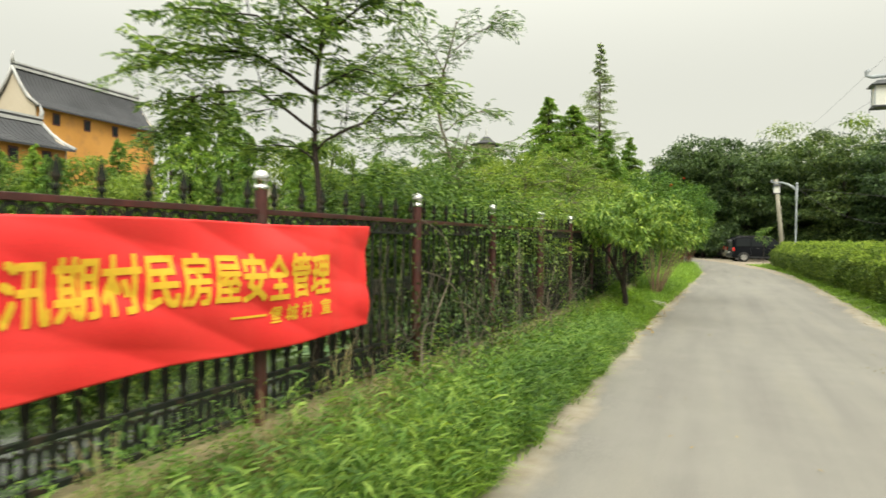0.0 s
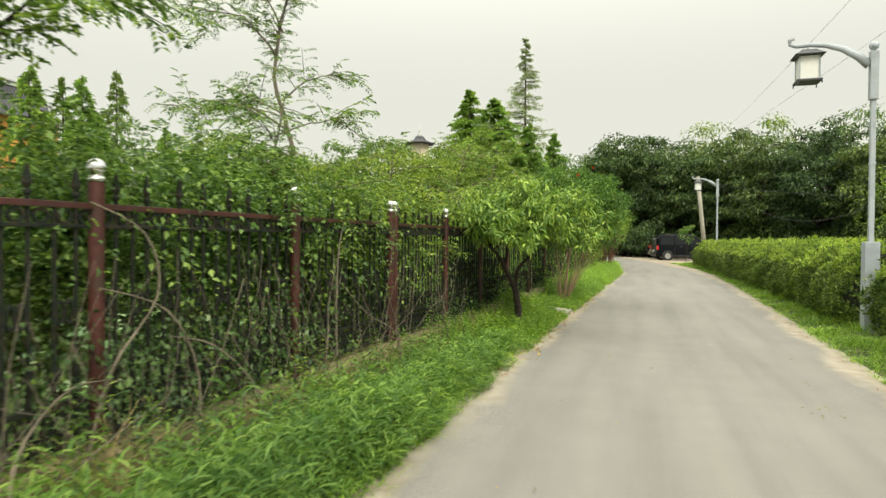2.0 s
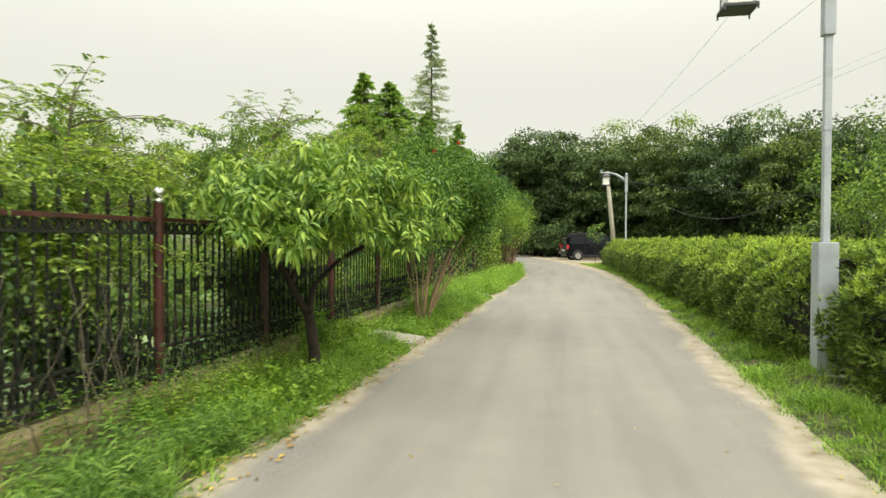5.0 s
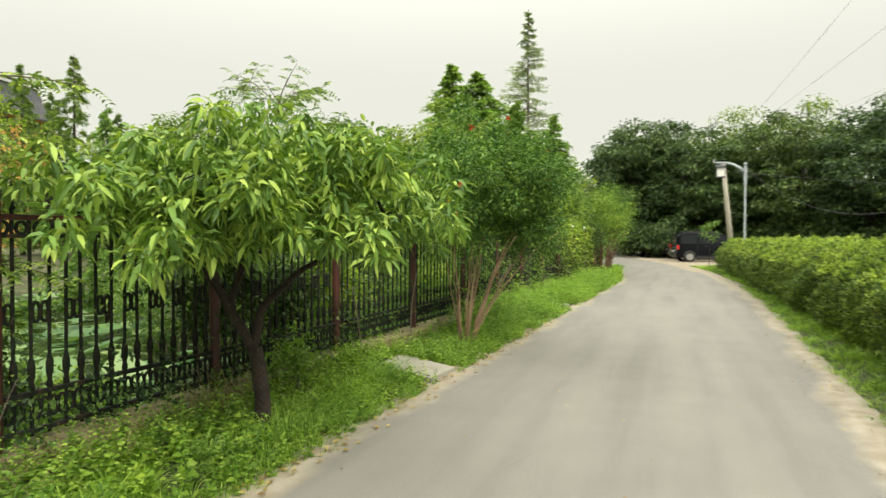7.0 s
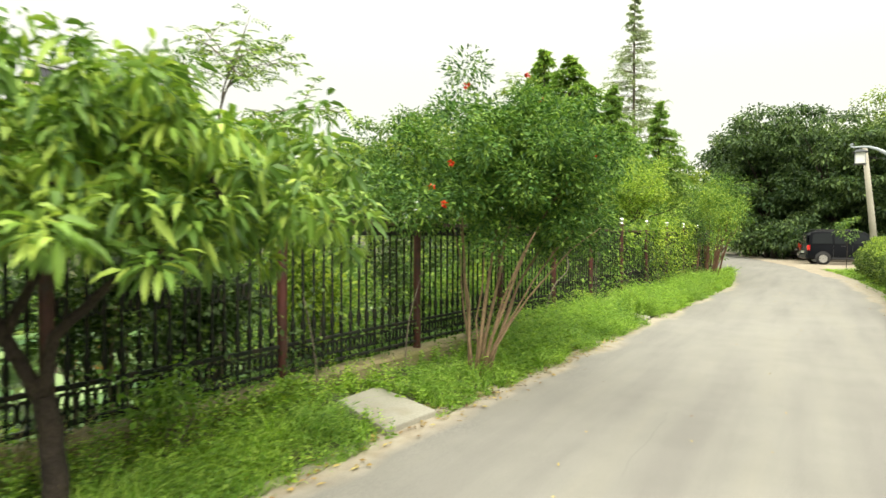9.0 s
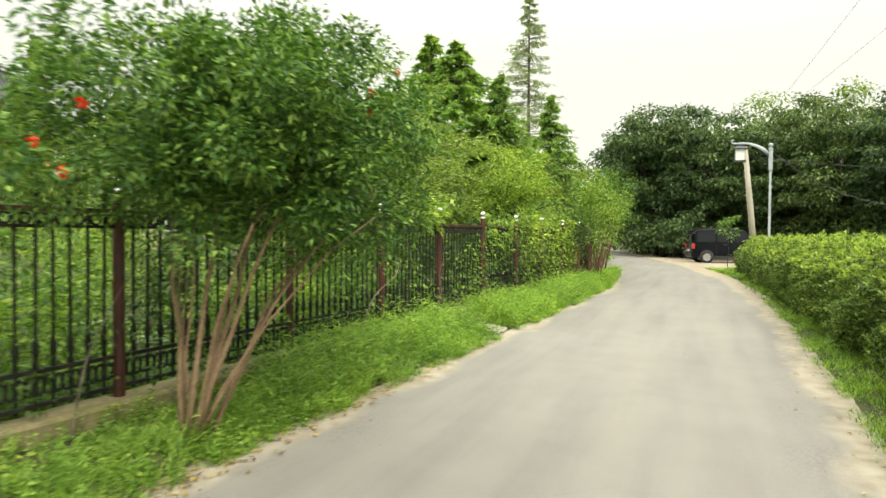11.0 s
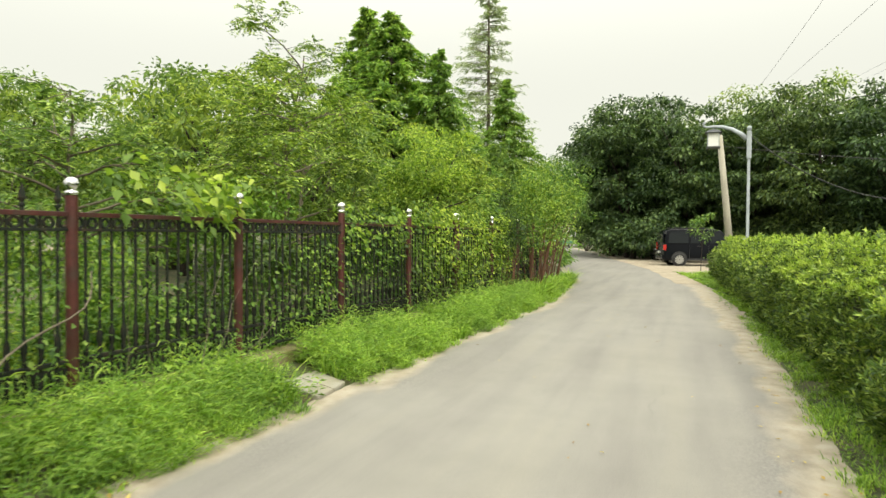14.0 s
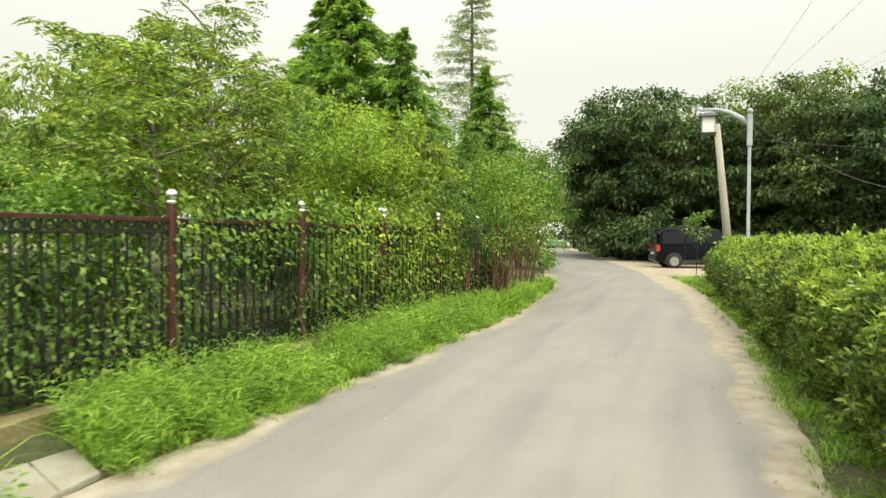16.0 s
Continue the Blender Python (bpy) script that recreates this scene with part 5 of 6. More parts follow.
for i, pts in enumerate([[(-2.3, 5.0, 0.1), (-2.28, 5.15, 0.7), (-2.28, 5.5, 1.1), (-2.32, 5.45, 1.45), (-2.45, 5.2, 1.62)],
                         [(-2.1, 5.6, 0.1), (-2.2, 5.75, 0.6), (-2.3, 5.6, 1.0), (-2.5, 5.3, 1.15)],
                         [(-2.05, 6.3, 0.1), (-2.12, 6.2, 0.45), (-2.2, 5.9, 0.75), (-2.3, 5.6, 0.85)],
                         [(-2.05, 8.75, 0.1), (-2.1, 8.7, 0.45), (-2.2, 8.2, 0.7), (-2.35, 7.8, 1.1)],
                         [(-2.05, 8.8, 0.1), (-2.1, 8.75, 0.5), (-2.15, 8.6, 0.85)],
                         [(-2.15, 7.5, 0.1), (-2.2, 7.55, 0.8), (-2.25, 7.7, 1.35), (-2.4, 8.1, 1.6)],
                         [(-1.95, 14.95, 0.1), (-2.0, 14.95, 0.5), (-2.02, 14.85, 0.95)],
                         [(-1.9, 16.2, 0.1), (-1.95, 16.35, 0.6), (-2.0, 16.7, 1.1)],
                         [(-1.75, 19.6, 0.2), (-1.7, 19.9, 0.7), (-1.65, 20.4, 0.95), (-1.7, 20.5, 1.2)],
                         [(-2.0, 4.4, 0.1), (-2.1, 4.5, 0.5), (-2.25, 4.9, 0.7), (-2.3, 5.3, 0.65)]]):
    stem(pts, 0.009, "bare grey woody stem leaning on the fence", 120 + i)



def twig_tangle(label, n, y0, y1, seed):
    """A thicket of thin bare twigs leaning every way at the foot of the fence."""
    rng = np.random.default_rng(seed)
    runs = []
    for _ in range(n):
        y = rng.uniform(y0, y1)
        x = fence_x(y) + rng.uniform(-0.35, 0.5)
        h = rng.uniform(0.3, 1.3)
        a = (x, y, float(ground_z(x, y)))
        b = (x + rng.normal(0, 0.2), y + rng.normal(0, 0.45), a[2] + h)
        r = rng.uniform(0.003, 0.007)
        runs.append((bend(a, b, 0.05, rng, 6, 0.06), list(np.linspace(r, r * 0.35, 6))))
    return tagged(new("bare_twigs", tubes("bare_twigs", runs, M_TWIG, 4)), label, "twigs", kind="stuff")


twig_tangle("thin bare grey-brown twigs tangled at the fence's foot", 110, 4.4, 7.6, 135)
twig_tangle("thin bare grey-brown twigs tangled at the fence's foot", 60, 7.4, 11.0, 136)
twig_tangle("thin bare brown twigs among the fence bars", 60, 20.5, 31.0, 137)

# ---- hedge ----


def hedge(y0, y1, seed, n, label, leaf, taper=0.0):
    rng = np.random.default_rng(seed)
    root = thing("hedge", label, "hedge", Matrix.Translation((0, 0, 0)), "hedges along the lane")
    face = lambda y: np.interp(y, [-6, 13.4, 14.1, 20, 30, 42], [3.5, 3.58, 3.42, 3.52, 3.44, 3.24])
    top, back = 1.36, 1.75
    slope = lambda z: 0.46 * np.clip((z - 0.72) / (top - 0.72), 0, 1) ** 2.2
    # closed dark sheet behind the leaves, coloured as the shade between them
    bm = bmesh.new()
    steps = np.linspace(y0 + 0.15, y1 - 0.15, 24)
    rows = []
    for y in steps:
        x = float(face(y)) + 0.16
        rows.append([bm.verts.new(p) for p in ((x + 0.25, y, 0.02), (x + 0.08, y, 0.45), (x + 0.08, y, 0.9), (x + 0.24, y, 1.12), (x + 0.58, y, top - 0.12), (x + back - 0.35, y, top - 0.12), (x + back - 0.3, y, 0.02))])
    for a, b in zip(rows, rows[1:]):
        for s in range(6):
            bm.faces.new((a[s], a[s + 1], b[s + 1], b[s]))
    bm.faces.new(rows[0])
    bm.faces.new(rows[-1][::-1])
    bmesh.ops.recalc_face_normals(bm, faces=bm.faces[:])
    part("core", bm, M_CORE, root, "solid hedge core with inner shade in its dark colour")
    # shoots on the face, the top and the two ends, each a whorl of leaves
    ns = n // 7
    y = y0 + (y1 - y0) * rng.random(ns)
    pick, u = rng.random(ns), rng.random(ns)
    on_face, on_end = pick < 0.58, pick > 0.96
    z = np.where(on_face, 0.08 + (top - 0.08) * u, top)
    lump = 0.08 * np.sin(y * 1.9 + 0.6) * np.sin(z * 4.0 + y) + 0.075 * np.sin(y * 5.1 + z * 6.0) + 0.065 * np.sin(y * 11.0 - z * 9.0) + 0.03 * np.sin(y * 23.0 + z * 17.0)
    # rounded tufts a hand wide, with dark gaps between them
    along = np.where(on_face | on_end, z, top + back * u)
    tufts = np.stack([rng.uniform(y0, y1, int((y1 - y0) * 95)), rng.uniform(0, top + back, int((y1 - y0) * 95))], -1)
    near = np.empty(ns)
    for a in range(0, ns, 2000):
        near[a:a + 2000] = np.sqrt(((tufts[None, :, 0] - y[a:a + 2000, None]) ** 2 + (tufts[None, :, 1] - along[a:a + 2000, None]) ** 2).min(1))
    lump = lump + 0.2 * (0.45 - np.clip(near / 0.15, 0, 1)) - 0.05 * np.sin(y * 3.3 + 1.0) * on_face
    depth = 0.06 * rng.standard_exponential(ns)
    x = face(y) + np.where(on_face, 0.03 + depth - lump + 0.3 * np.clip(0.4 - z, 0, 1) + slope(z), 0.45 + (back - 0.45) * u)
    z = np.where(on_face, z, top - 0.7 * depth + 0.7 * lump + 0.02)
    x = np.where(on_end, face(y) + slope(0.1 + (top - 0.1) * u) + (back - slope(0.1 + (top - 0.1) * u)) * rng.random(ns), x)
    z = np.where(on_end, 0.1 + (top - 0.1) * u, z)
    low_end = rng.random(ns) < 0.5
    y = np.where(on_end, np.where(low_end, y0, y1) + np.where(low_end, 1, -1) * depth, y)
    axis = np.stack([np.where(on_face, -0.75 + 0.35 * np.clip(z - 0.7, 0, 1), -0.1) + rng.normal(0, 0.35, ns), np.where(on_end, np.where(low_end, -0.8, 0.8), 0) + rng.normal(0, 0.4, ns), np.where(on_face | on_end, 0.55 + 0.5 * np.clip(z - 0.7, 0, 1), 1.0) + rng.normal(0, 0.2, ns)], -1)
    axis = unit(axis)
    P = np.repeat(np.stack([x, y, z], -1), 7, 0)
    A = np.repeat(axis, 7, 0)
    D = A * 0.75 + unit(rng.normal(0, 1, (len(P), 3))) * 0.75
    P = P + A * (rng.random((len(P), 1)) * 0.05 - 0.03)
    L = leaf[0] * rng.uniform(0.6, 1.3, len(P))
    # taller shoots standing out of the trimmed top
    m = int((y1 - y0) * 26)
    old = len(P)
    sy, sx = rng.uniform(y0, y1, m), rng.random(m)
    hs = rng.uniform(0.02, 0.11, m)
    for t in (0.3, 0.55, 0.8, 1.0):
        a = rng.uniform(0, 6.28, m)
        P = np.concatenate([P, np.stack([face(sy) + 0.42 + sx * (back - 0.47), sy, top + hs * t], -1)])
        D = np.concatenate([D, np.stack([np.cos(a) * 0.7, np.sin(a) * 0.7, 0.8 + 0 * a], -1)])
        L = np.concatenate([L, leaf[0] * rng.uniform(0.7, 1.1, m)])
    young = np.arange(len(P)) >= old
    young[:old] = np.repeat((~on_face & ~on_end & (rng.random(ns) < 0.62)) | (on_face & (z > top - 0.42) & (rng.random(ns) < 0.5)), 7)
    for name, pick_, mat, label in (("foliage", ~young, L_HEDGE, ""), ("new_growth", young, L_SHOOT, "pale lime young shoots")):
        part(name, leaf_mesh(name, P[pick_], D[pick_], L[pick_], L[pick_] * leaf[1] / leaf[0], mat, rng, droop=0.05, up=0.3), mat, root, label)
    return root


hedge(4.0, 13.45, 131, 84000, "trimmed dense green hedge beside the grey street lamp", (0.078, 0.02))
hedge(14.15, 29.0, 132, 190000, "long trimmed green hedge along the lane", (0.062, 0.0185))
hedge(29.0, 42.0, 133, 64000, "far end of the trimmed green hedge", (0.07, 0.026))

k = 140
for x, y, r, h in [(6.5, 18.8, 1.5, 3.8), (8.6, 21.5, 1.4, 3.9), (7.8, 15.5, 1.2, 3.3)]:
    tree("shrub", "tall yellow-green shrub behind the hedge", "shrub", (x, y, 0), (0, 0, h * 0.6), 0.04, (0, 0, h * 0.6), (r, r, h * 0.4), 44, 0.42, 130, (0.08, 0.032), L_LOCUST, M_BARK, k, limbs=10, stems=5, shell=0.3, group="shrubs behind the hedge")
    k += 1
tree("sapling", "small bright green sapling at the hedge's end", "tree", (2.95, 43.8, 0.0), (0.05, 0, 1.7), 0.014, (0.05, 0, 1.9), (0.5, 0.5, 0.5), 11, 0.2, 40, (0.14, 0.05), L_PEACH, M_BARK, 145, limbs=6, droop=0.3)

# ---- conifers ----


def conifer_meshes(name, h, R, seed, mat, n_branch, per, leaf, sparse=0.0, power=0.85, droop=0.15):
    rng = np.random.default_rng(seed)
    tr = h * (0.0055 if sparse else 0.014)
    runs = [([(0, 0, -0.1), (0.02, 0, h * 0.4), (0, 0.03, h * 0.75), (0, 0, h)], [tr, tr * 0.7, tr * 0.4, 0.01])]
    P, D = [], []
    for k in range(n_branch):
        f = 0.06 + 0.93 * ((k + rng.random()) / n_branch)
        r = R * max(1 - f, 0.03) ** power * rng.uniform(0.6, 1.15)
        a = rng.uniform(0, 6.28)
        d = np.array([math.cos(a), math.sin(a), 0])
        z = f * h
        lift = 0.35 * (1 - sparse) + 0.1
        t = np.sort(rng.random(per)) ** 0.7
        c = np.array([0, 0, z]) + d * (r * t)[:, None] + np.array([0, 0, 1.0]) * (r * (lift * t - (lift + droop) * t * t))[:, None]
        knots = np.sort(rng.random(max(3, per // 14))) ** 0.6
        near_knot = knots[np.abs(t[:, None] - knots[None]).argmin(1)]
        c += (d * (r * (near_knot - t) * 0.55)[:, None] if not sparse else 0) + rng.normal(0, 0.07 * (0.3 + r * 0.35), (per, 3)) * np.array([1, 1, 0.7])
        c[:, 2] -= 0.1 * np.abs(rng.normal(0, 1, per)) * (0.3 + 0.4 * r)
        P.append(c)
        D.append(d * 0.7 + rng.normal(0, 0.55, (per, 3)) + np.array([0, 0, -0.25]))
        if sparse or k % 4 == 0:
            runs.append(([(0, 0, z), tuple(np.array([0, 0, z]) + d * r * 0.5 + np.array([0, 0, r * 0.1])), tuple(np.array([0, 0, z]) + d * r * 0.95 - np.array([0, 0, r * droop * 0.5]))], [tr * 0.22, tr * 0.14, 0.004]))
    P, D = np.concatenate(P), np.concatenate(D)
    L = leaf[0] * rng.uniform(0.6, 1.3, len(P)) * (0.5 + 0.5 * np.clip(1.25 * (1 - P[:, 2] / h), 0, 1))
    return tubes("trunk", runs, M_TWIG if sparse else M_BARK, 5), leaf_mesh("crown", P, D, L, L * leaf[1] / leaf[0], mat, rng, droop=0.25)


def conifer(label, base, data, turn=0.0, scale=1.0, wide=1.0):
    root = thing("conifer_tree", label, "conifer", Matrix.Translation(base) @ Matrix.Rotation(turn, 4, "Z") @ Matrix.Diagonal((scale * wide, scale * wide, scale, 1)), "conifers behind the pond")
    part("trunk", data[0], M_BARK, root)
    part("crown", data[1], L_CONIFER, root)
    return root


fir = conifer_meshes("fir", 10.0, 3.3, 151, L_CONIFER, 240, 120, (0.25, 0.09), power=0.92)
fir2 = conifer_meshes("fir2", 10.0, 3.8, 152, L_CONIFER, 230, 120, (0.26, 0.095), power=0.88)
redwood = conifer_meshes("redwood", 18.0, 2.7, 153, L_REDWOOD, 230, 62, (0.26, 0.05), sparse=0.8, power=0.95, droop=-0.1)
# far_fir: the grey leaf colour stands in for haze over the distance
far_fir = conifer_meshes("far_fir", 10.0, 2.6, 154, L_GREY, 130, 60, (0.3, 0.1), power=0.8)
pond_fir = conifer_meshes("pond_fir", 10.0, 3.4, 156, L_CONIFER, 150, 70, (0.32, 0.12), power=0.85)
conifer("dense bright green dawn redwood tree", (-9.9, 40.3, 0), fir, 0.3, 1.08, 1.45)
conifer("dense bright green dawn redwood tree", (-7.9, 38.4, 0), fir2, 1.3, 0.97, 1.6)
conifer("tall thin grey-green dawn redwood with sparse branches, paled for haze", (-9.0, 54.5, 0), redwood, 0.2, 1.02, 1.75)
conifer("bright green dawn redwood tree", (-5.8, 37.8, 0), fir2, 2.9, 0.8, 1.25)
conifer("grey-green conifer below the tall redwood", (-5.35, 45.3, 0), fir, 2.2, 0.87, 1.25)
for x, y, s in [(-44, 41.4, 1.43), (-38, 40.8, 1.42), (-41, 41.5, 1.2), (-18.3, 12.2, 0.46), (-17.0, 12.0, 0.42), (-20.5, 12.6, 0.46), (-17.4, 14.3, 0.5), (-15.6, 15.5, 0.66), (-14.4, 16.1, 0.64), (-13.3, 15.6, 0.52), (-16.0, 11.0, 0.4), (-19.2, 11.4, 0.45), (-12.4, 17.0, 0.5), (-11.0, 19.6, 0.5),
                (-21, 29, 0.68), (-19, 31, 0.62)]:
    if x < -33 or y > 24:
        conifer("conifer far beyond the pond, greyed for distance haze", (x, y, 0.0), far_fir, x * 1.7, s)
        continue
    conifer("green conifer on the far side of the pond", (x, y, -0.5), pond_fir, x * 1.7, s)

# ---- broadleaf groups far off ----


def wood_meshes(seed, h, R, n_clump, per, leaf, mat, flat=0.45, clump=1.0):
    rng = np.random.default_rng(seed)
    centres = blob_centres(rng, (0, 0, h * 0.56), (R, R, h * 0.44), n_clump, 0.45, -0.95)
    runs = [([(0, 0, -0.3), (0.1, 0.05, h * 0.3), (0.05, -0.1, h * 0.7)], [0.22, 0.17, 0.06])]
    for c in centres[::5]:
        runs.append((bend((0.08, 0, h * rng.uniform(0.2, 0.5)), c, 0.3, rng, 5, 0.15), [0.09, 0.07, 0.05, 0.03, 0.015]))
    P, D = fill_leaves(rng, centres, clump * rng.uniform(0.6, 1.35, n_clump), per, flat, 0.3)
    D[:, 2] -= 0.2
    L = leaf[0] * rng.uniform(0.6, 1.3, len(P))
    return tubes("trunk", runs, M_BARK, 6), leaf_mesh("crown", P, D, L, L * leaf[1] / leaf[0], mat, rng, droop=0.3)


def wood_tree(label, base, data, turn, s, group, sz=None):
    root = thing("broadleaf_tree", label, "tree", Matrix.Translation(base) @ Matrix.Rotation(turn, 4, "Z") @ Matrix.Diagonal((s, s, sz or s, 1)), group)
    part("trunk", data[0], M_BARK, root)
    part("crown", data[1], L_FOREST, root)


oak = [wood_meshes(161 + i, 10.0, 3.7, 95, 170, (0.25, 0.13), L_FOREST, 0.4, 0.95) for i in range(3)]
rng_w = np.random.default_rng(170)
WOOD = [(-1.2, 62, 0.98), (-2.5, 64.5, 1.08), (2.8, 60.5, 1.02), (6.2, 60, 1.02), (9.6, 58, 0.98), (13, 56, 0.98), (16.5, 53, 0.96), (19.5, 50, 0.98), (22, 46, 1.0), (24.5, 41, 1.0), (26, 35, 1.05), (28, 29, 1.05),
        (0.5, 66, 1.1), (5, 66, 1.12), (10, 64, 1.1), (15, 61, 1.12), (20, 57, 1.12), (24.5, 52, 1.12), (28, 46, 1.15), (31, 39, 1.2), (8, 70, 1.2), (-1.5, 69, 1.05), (-3.0, 68, 1.08), (33, 30, 1.2)]
for i, (x, y, s) in enumerate(WOOD):
    wood_tree("dark green broadleaf woodland tree", (x, y, 0), oak[i % 3], rng_w.uniform(0, 6.28), s * rng_w.uniform(0.93, 1.06), "woodland beyond the parked cars")
under = wood_meshes(171, 3.2, 2.4, 50, 90, (0.22, 0.12), L_FOREST, 0.6, 0.7)
for i in range(20):
    t = i / 19
    x, y = np.interp(t, [0, 0.3, 0.6, 1], [-2.2, 4, 15, 25]), np.interp(t, [0, 0.3, 0.6, 1], [65.5, 60.5, 54, 32])
    wood_tree("dark woodland undergrowth bush", (x, y + 1, 0), under, i * 1.3, rng_w.uniform(0.8, 1.15), "woodland undergrowth")

for x, y in [(-0.7, 60.0), (1.0, 58.8)]:
    wood_tree("dark woodland undergrowth bush", (x, y, 0), under, x, 1.0, "woodland undergrowth")

for i in range(12):
    wood_tree("dark woodland undergrowth bush", (-3.0 + i * 1.9, 72 - 0.35 * i, 0), under, i * 2.7, rng_w.uniform(1.1, 1.6), "woodland undergrowth")

grey = [wood_meshes(181 + i, 6.5, 2.4, 70, 120, (0.19, 0.085), L_GREY, 0.55, 0.62) for i in range(2)]
for i, (x, y, s) in enumerate([(-9.5, 31, 0.95), (-12.5, 33, 1.05), (-15.5, 35.5, 1.1), (-7.0, 32.5, 0.8), (-18, 37, 1.0), (-22, 40, 1.1), (-26, 42, 1.1), (-13, 42, 1.1), (-5.2, 41, 0.85), (-4.2, 46.5, 0.8), (-30, 46, 1.2), (-24, 36, 1.25), (-28, 38, 1.35), (-17, 48, 1.2), (-4.9, 35.2, 0.75),
                               (-19.5, 12.2, 0.6), (-17.2, 13.2, 0.62), (-21.5, 12.0, 0.62), (-15.2, 12.6, 0.5), (0, 86, 1.2), (4.5, 88, 1.3), (9, 86, 1.3), (-3, 96, 1.3), (13.5, 84, 1.3), (-34, 36, 0.8), (-36, 24, 0.8), (-36, 14, 0.75), (-37, 6, 0.75), (-36, -3, 0.8), (-36, 30, 0.8), (-46, 30, 1.0), (-48, 20, 1.0), (-15, 64, 1.3), (-20, 72, 1.3), (-10, 100, 1.5), (-20, 96, 1.5), (-6, 106, 1.5), (-25, 88, 1.4)]):
    wood_tree("grey-green broadleaf tree beyond the pond", (x, y, 0), grey[i % 2], i * 2.1, s, "trees beyond the pond")

wisp = wood_meshes(191, 13.0, 2.6, 30, 60, (0.3, 0.12), L_GREY, 0.4, 0.9)
for x, y, s, a in [(8.2, 76, 1.22, 0.3), (13.0, 74, 1.2, 2.0), (19, 70, 1.2, 4.0), (3.5, 74, 0.95, 1.0)]:
    wood_tree("pale sparse tree rising above the wood", (x, y, 0), wisp, a, s, "pale trees above the wood")

tree("shrub", "bright green bush far along the lane", "shrub", (-6.3, 79.0, 0), (0, 0, 2.6), 0.06, (0, 0, 2.6), (1.9, 2.4, 2.4), 50, 0.7, 90, (0.22, 0.1), L_VINE, M_BARK, 196, limbs=8, stems=5, shell=0.3)

# ---- street lamps ----


def street_lamp(x, y, label):
    root = thing("street_lamp", label, "street lamp", Matrix.Translation((x, y, 0.02)), "street lamps")
    part("base_plate", box_bm((-0.17, -0.17, -0.04), (0.17, 0.17, 0.03), 0.008), M_SLAB, root, "pale concrete footing")
    part("base_box", box_bm((-0.1, -0.1, 0.03), (0.1, 0.1, 1.42), 0.01), M_LAMP, root)
    part("pole", box_bm((-0.036, -0.036, 1.42), (0.036, 0.036, 4.0), 0.008), M_LAMP, root)
    part("collar", box_bm((-0.042, -0.042, 2.6), (0.042, 0.042, 2.64), 0.004), M_LAMP, root)
    part("sleeve", box_bm((-0.058, -0.058, 3.6), (0.058, 0.058, 4.34), 0.01), M_LAMP, root)
    ball = mesh_data("ball", *lathe([(0.03, 4.34), (0.035, 4.36), (0.06, 4.385), (0.07, 4.42), (0.06, 4.455), (0.03, 4.48), (0.005, 4.485)], 16), M_LAMP, True)
    part("ball", ball, M_LAMP, root)
    pts = [(-0.06, 0, 4.13), (-0.2, 0, 4.27), (-0.42, 0, 4.41), (-0.66, 0, 4.49), (-0.88, 0, 4.51), (-1.06, 0, 4.5), (-1.15, 0, 4.53), (-1.16, 0, 4.6), (-1.1, 0, 4.63)]
    V, F = tube_arrays(pts, [0.075, 0.066, 0.054, 0.045, 0.038, 0.034, 0.032, 0.032, 0.034], 8)
    part("arm", mesh_data("arm", [(v.x, v.y * 0.6, v.z) for v in V], F, M_LAMP, True), M_LAMP, root, "curved grey arm with a hooked end")
    lx, zt = -0.9, 4.45
    lantern = part("lantern", tubes("lantern", [([(lx, 0, 4.5), (lx, 0, zt - 0.04)], [0.012, 0.012])], M_LAMP), M_LAMP, root, "hanging square lantern")
    bm = bmesh.new()
    rim = [bm.verts.new((lx + a * 0.215, b * 0.215, zt - 0.12)) for a, b in ((-1, -1), (1, -1), (1, 1), (-1, 1))]
    mid = [bm.verts.new((lx + a * 0.15, b * 0.15, zt - 0.075)) for a, b in ((-1, -1), (1, -1), (1, 1), (-1, 1))]
    cap = [bm.verts.new((lx + a * 0.1, b * 0.1, zt - 0.03)) for a, b in ((-1, -1), (1, -1), (1, 1), (-1, 1))]
    low = [bm.verts.new((lx + a * 0.2, b * 0.2, zt - 0.135)) for a, b in ((-1, -1), (1, -1), (1, 1), (-1, 1))]
    for lo, hi in ((rim, mid), (mid, cap), (low, rim)):
        for s in range(4):
            bm.faces.new((lo[s], lo[(s + 1) % 4], hi[(s + 1) % 4], hi[s]))
    bm.faces.new(cap)
    bm.faces.new(low[::-1])
    part("lantern_roof", bm, M_LAMPROOF, lantern, "dark flared metal roof")
    part("diffuser", box_bm((lx - 0.135, -0.135, zt - 0.5), (lx + 0.135, 0.135, zt - 0.135), 0.004), M_MILK, lantern, "milky white panels")
    for a, b in ((-1, -1), (1, -1), (1, 1), (-1, 1)):
        part("corner_bar", box_bm((lx + a * 0.14 - 0.009, b * 0.14 - 0.009, zt - 0.53), (lx + a * 0.14 + 0.009, b * 0.14 + 0.009, zt - 0.12)), M_LAMP, lantern)
        part("foot_stud", box_bm((lx + a * 0.165 - 0.008, b * 0.165 - 0.008, zt - 0.575), (lx + a * 0.165 + 0.008, b * 0.165 + 0.008, zt - 0.53)), M_LAMPROOF, lantern)
    part("lantern_floor", box_bm((lx - 0.175, -0.175, zt - 0.535), (lx + 0.175, 0.175, zt - 0.5), 0.006), M_LAMPROOF, lantern, "dark metal floor plate")
    return root


street_lamp(3.72, 13.75, "grey steel street lamp with a hanging square lantern")
street_lamp(3.9, 36.2, "distant grey steel street lamp behind the hedge")

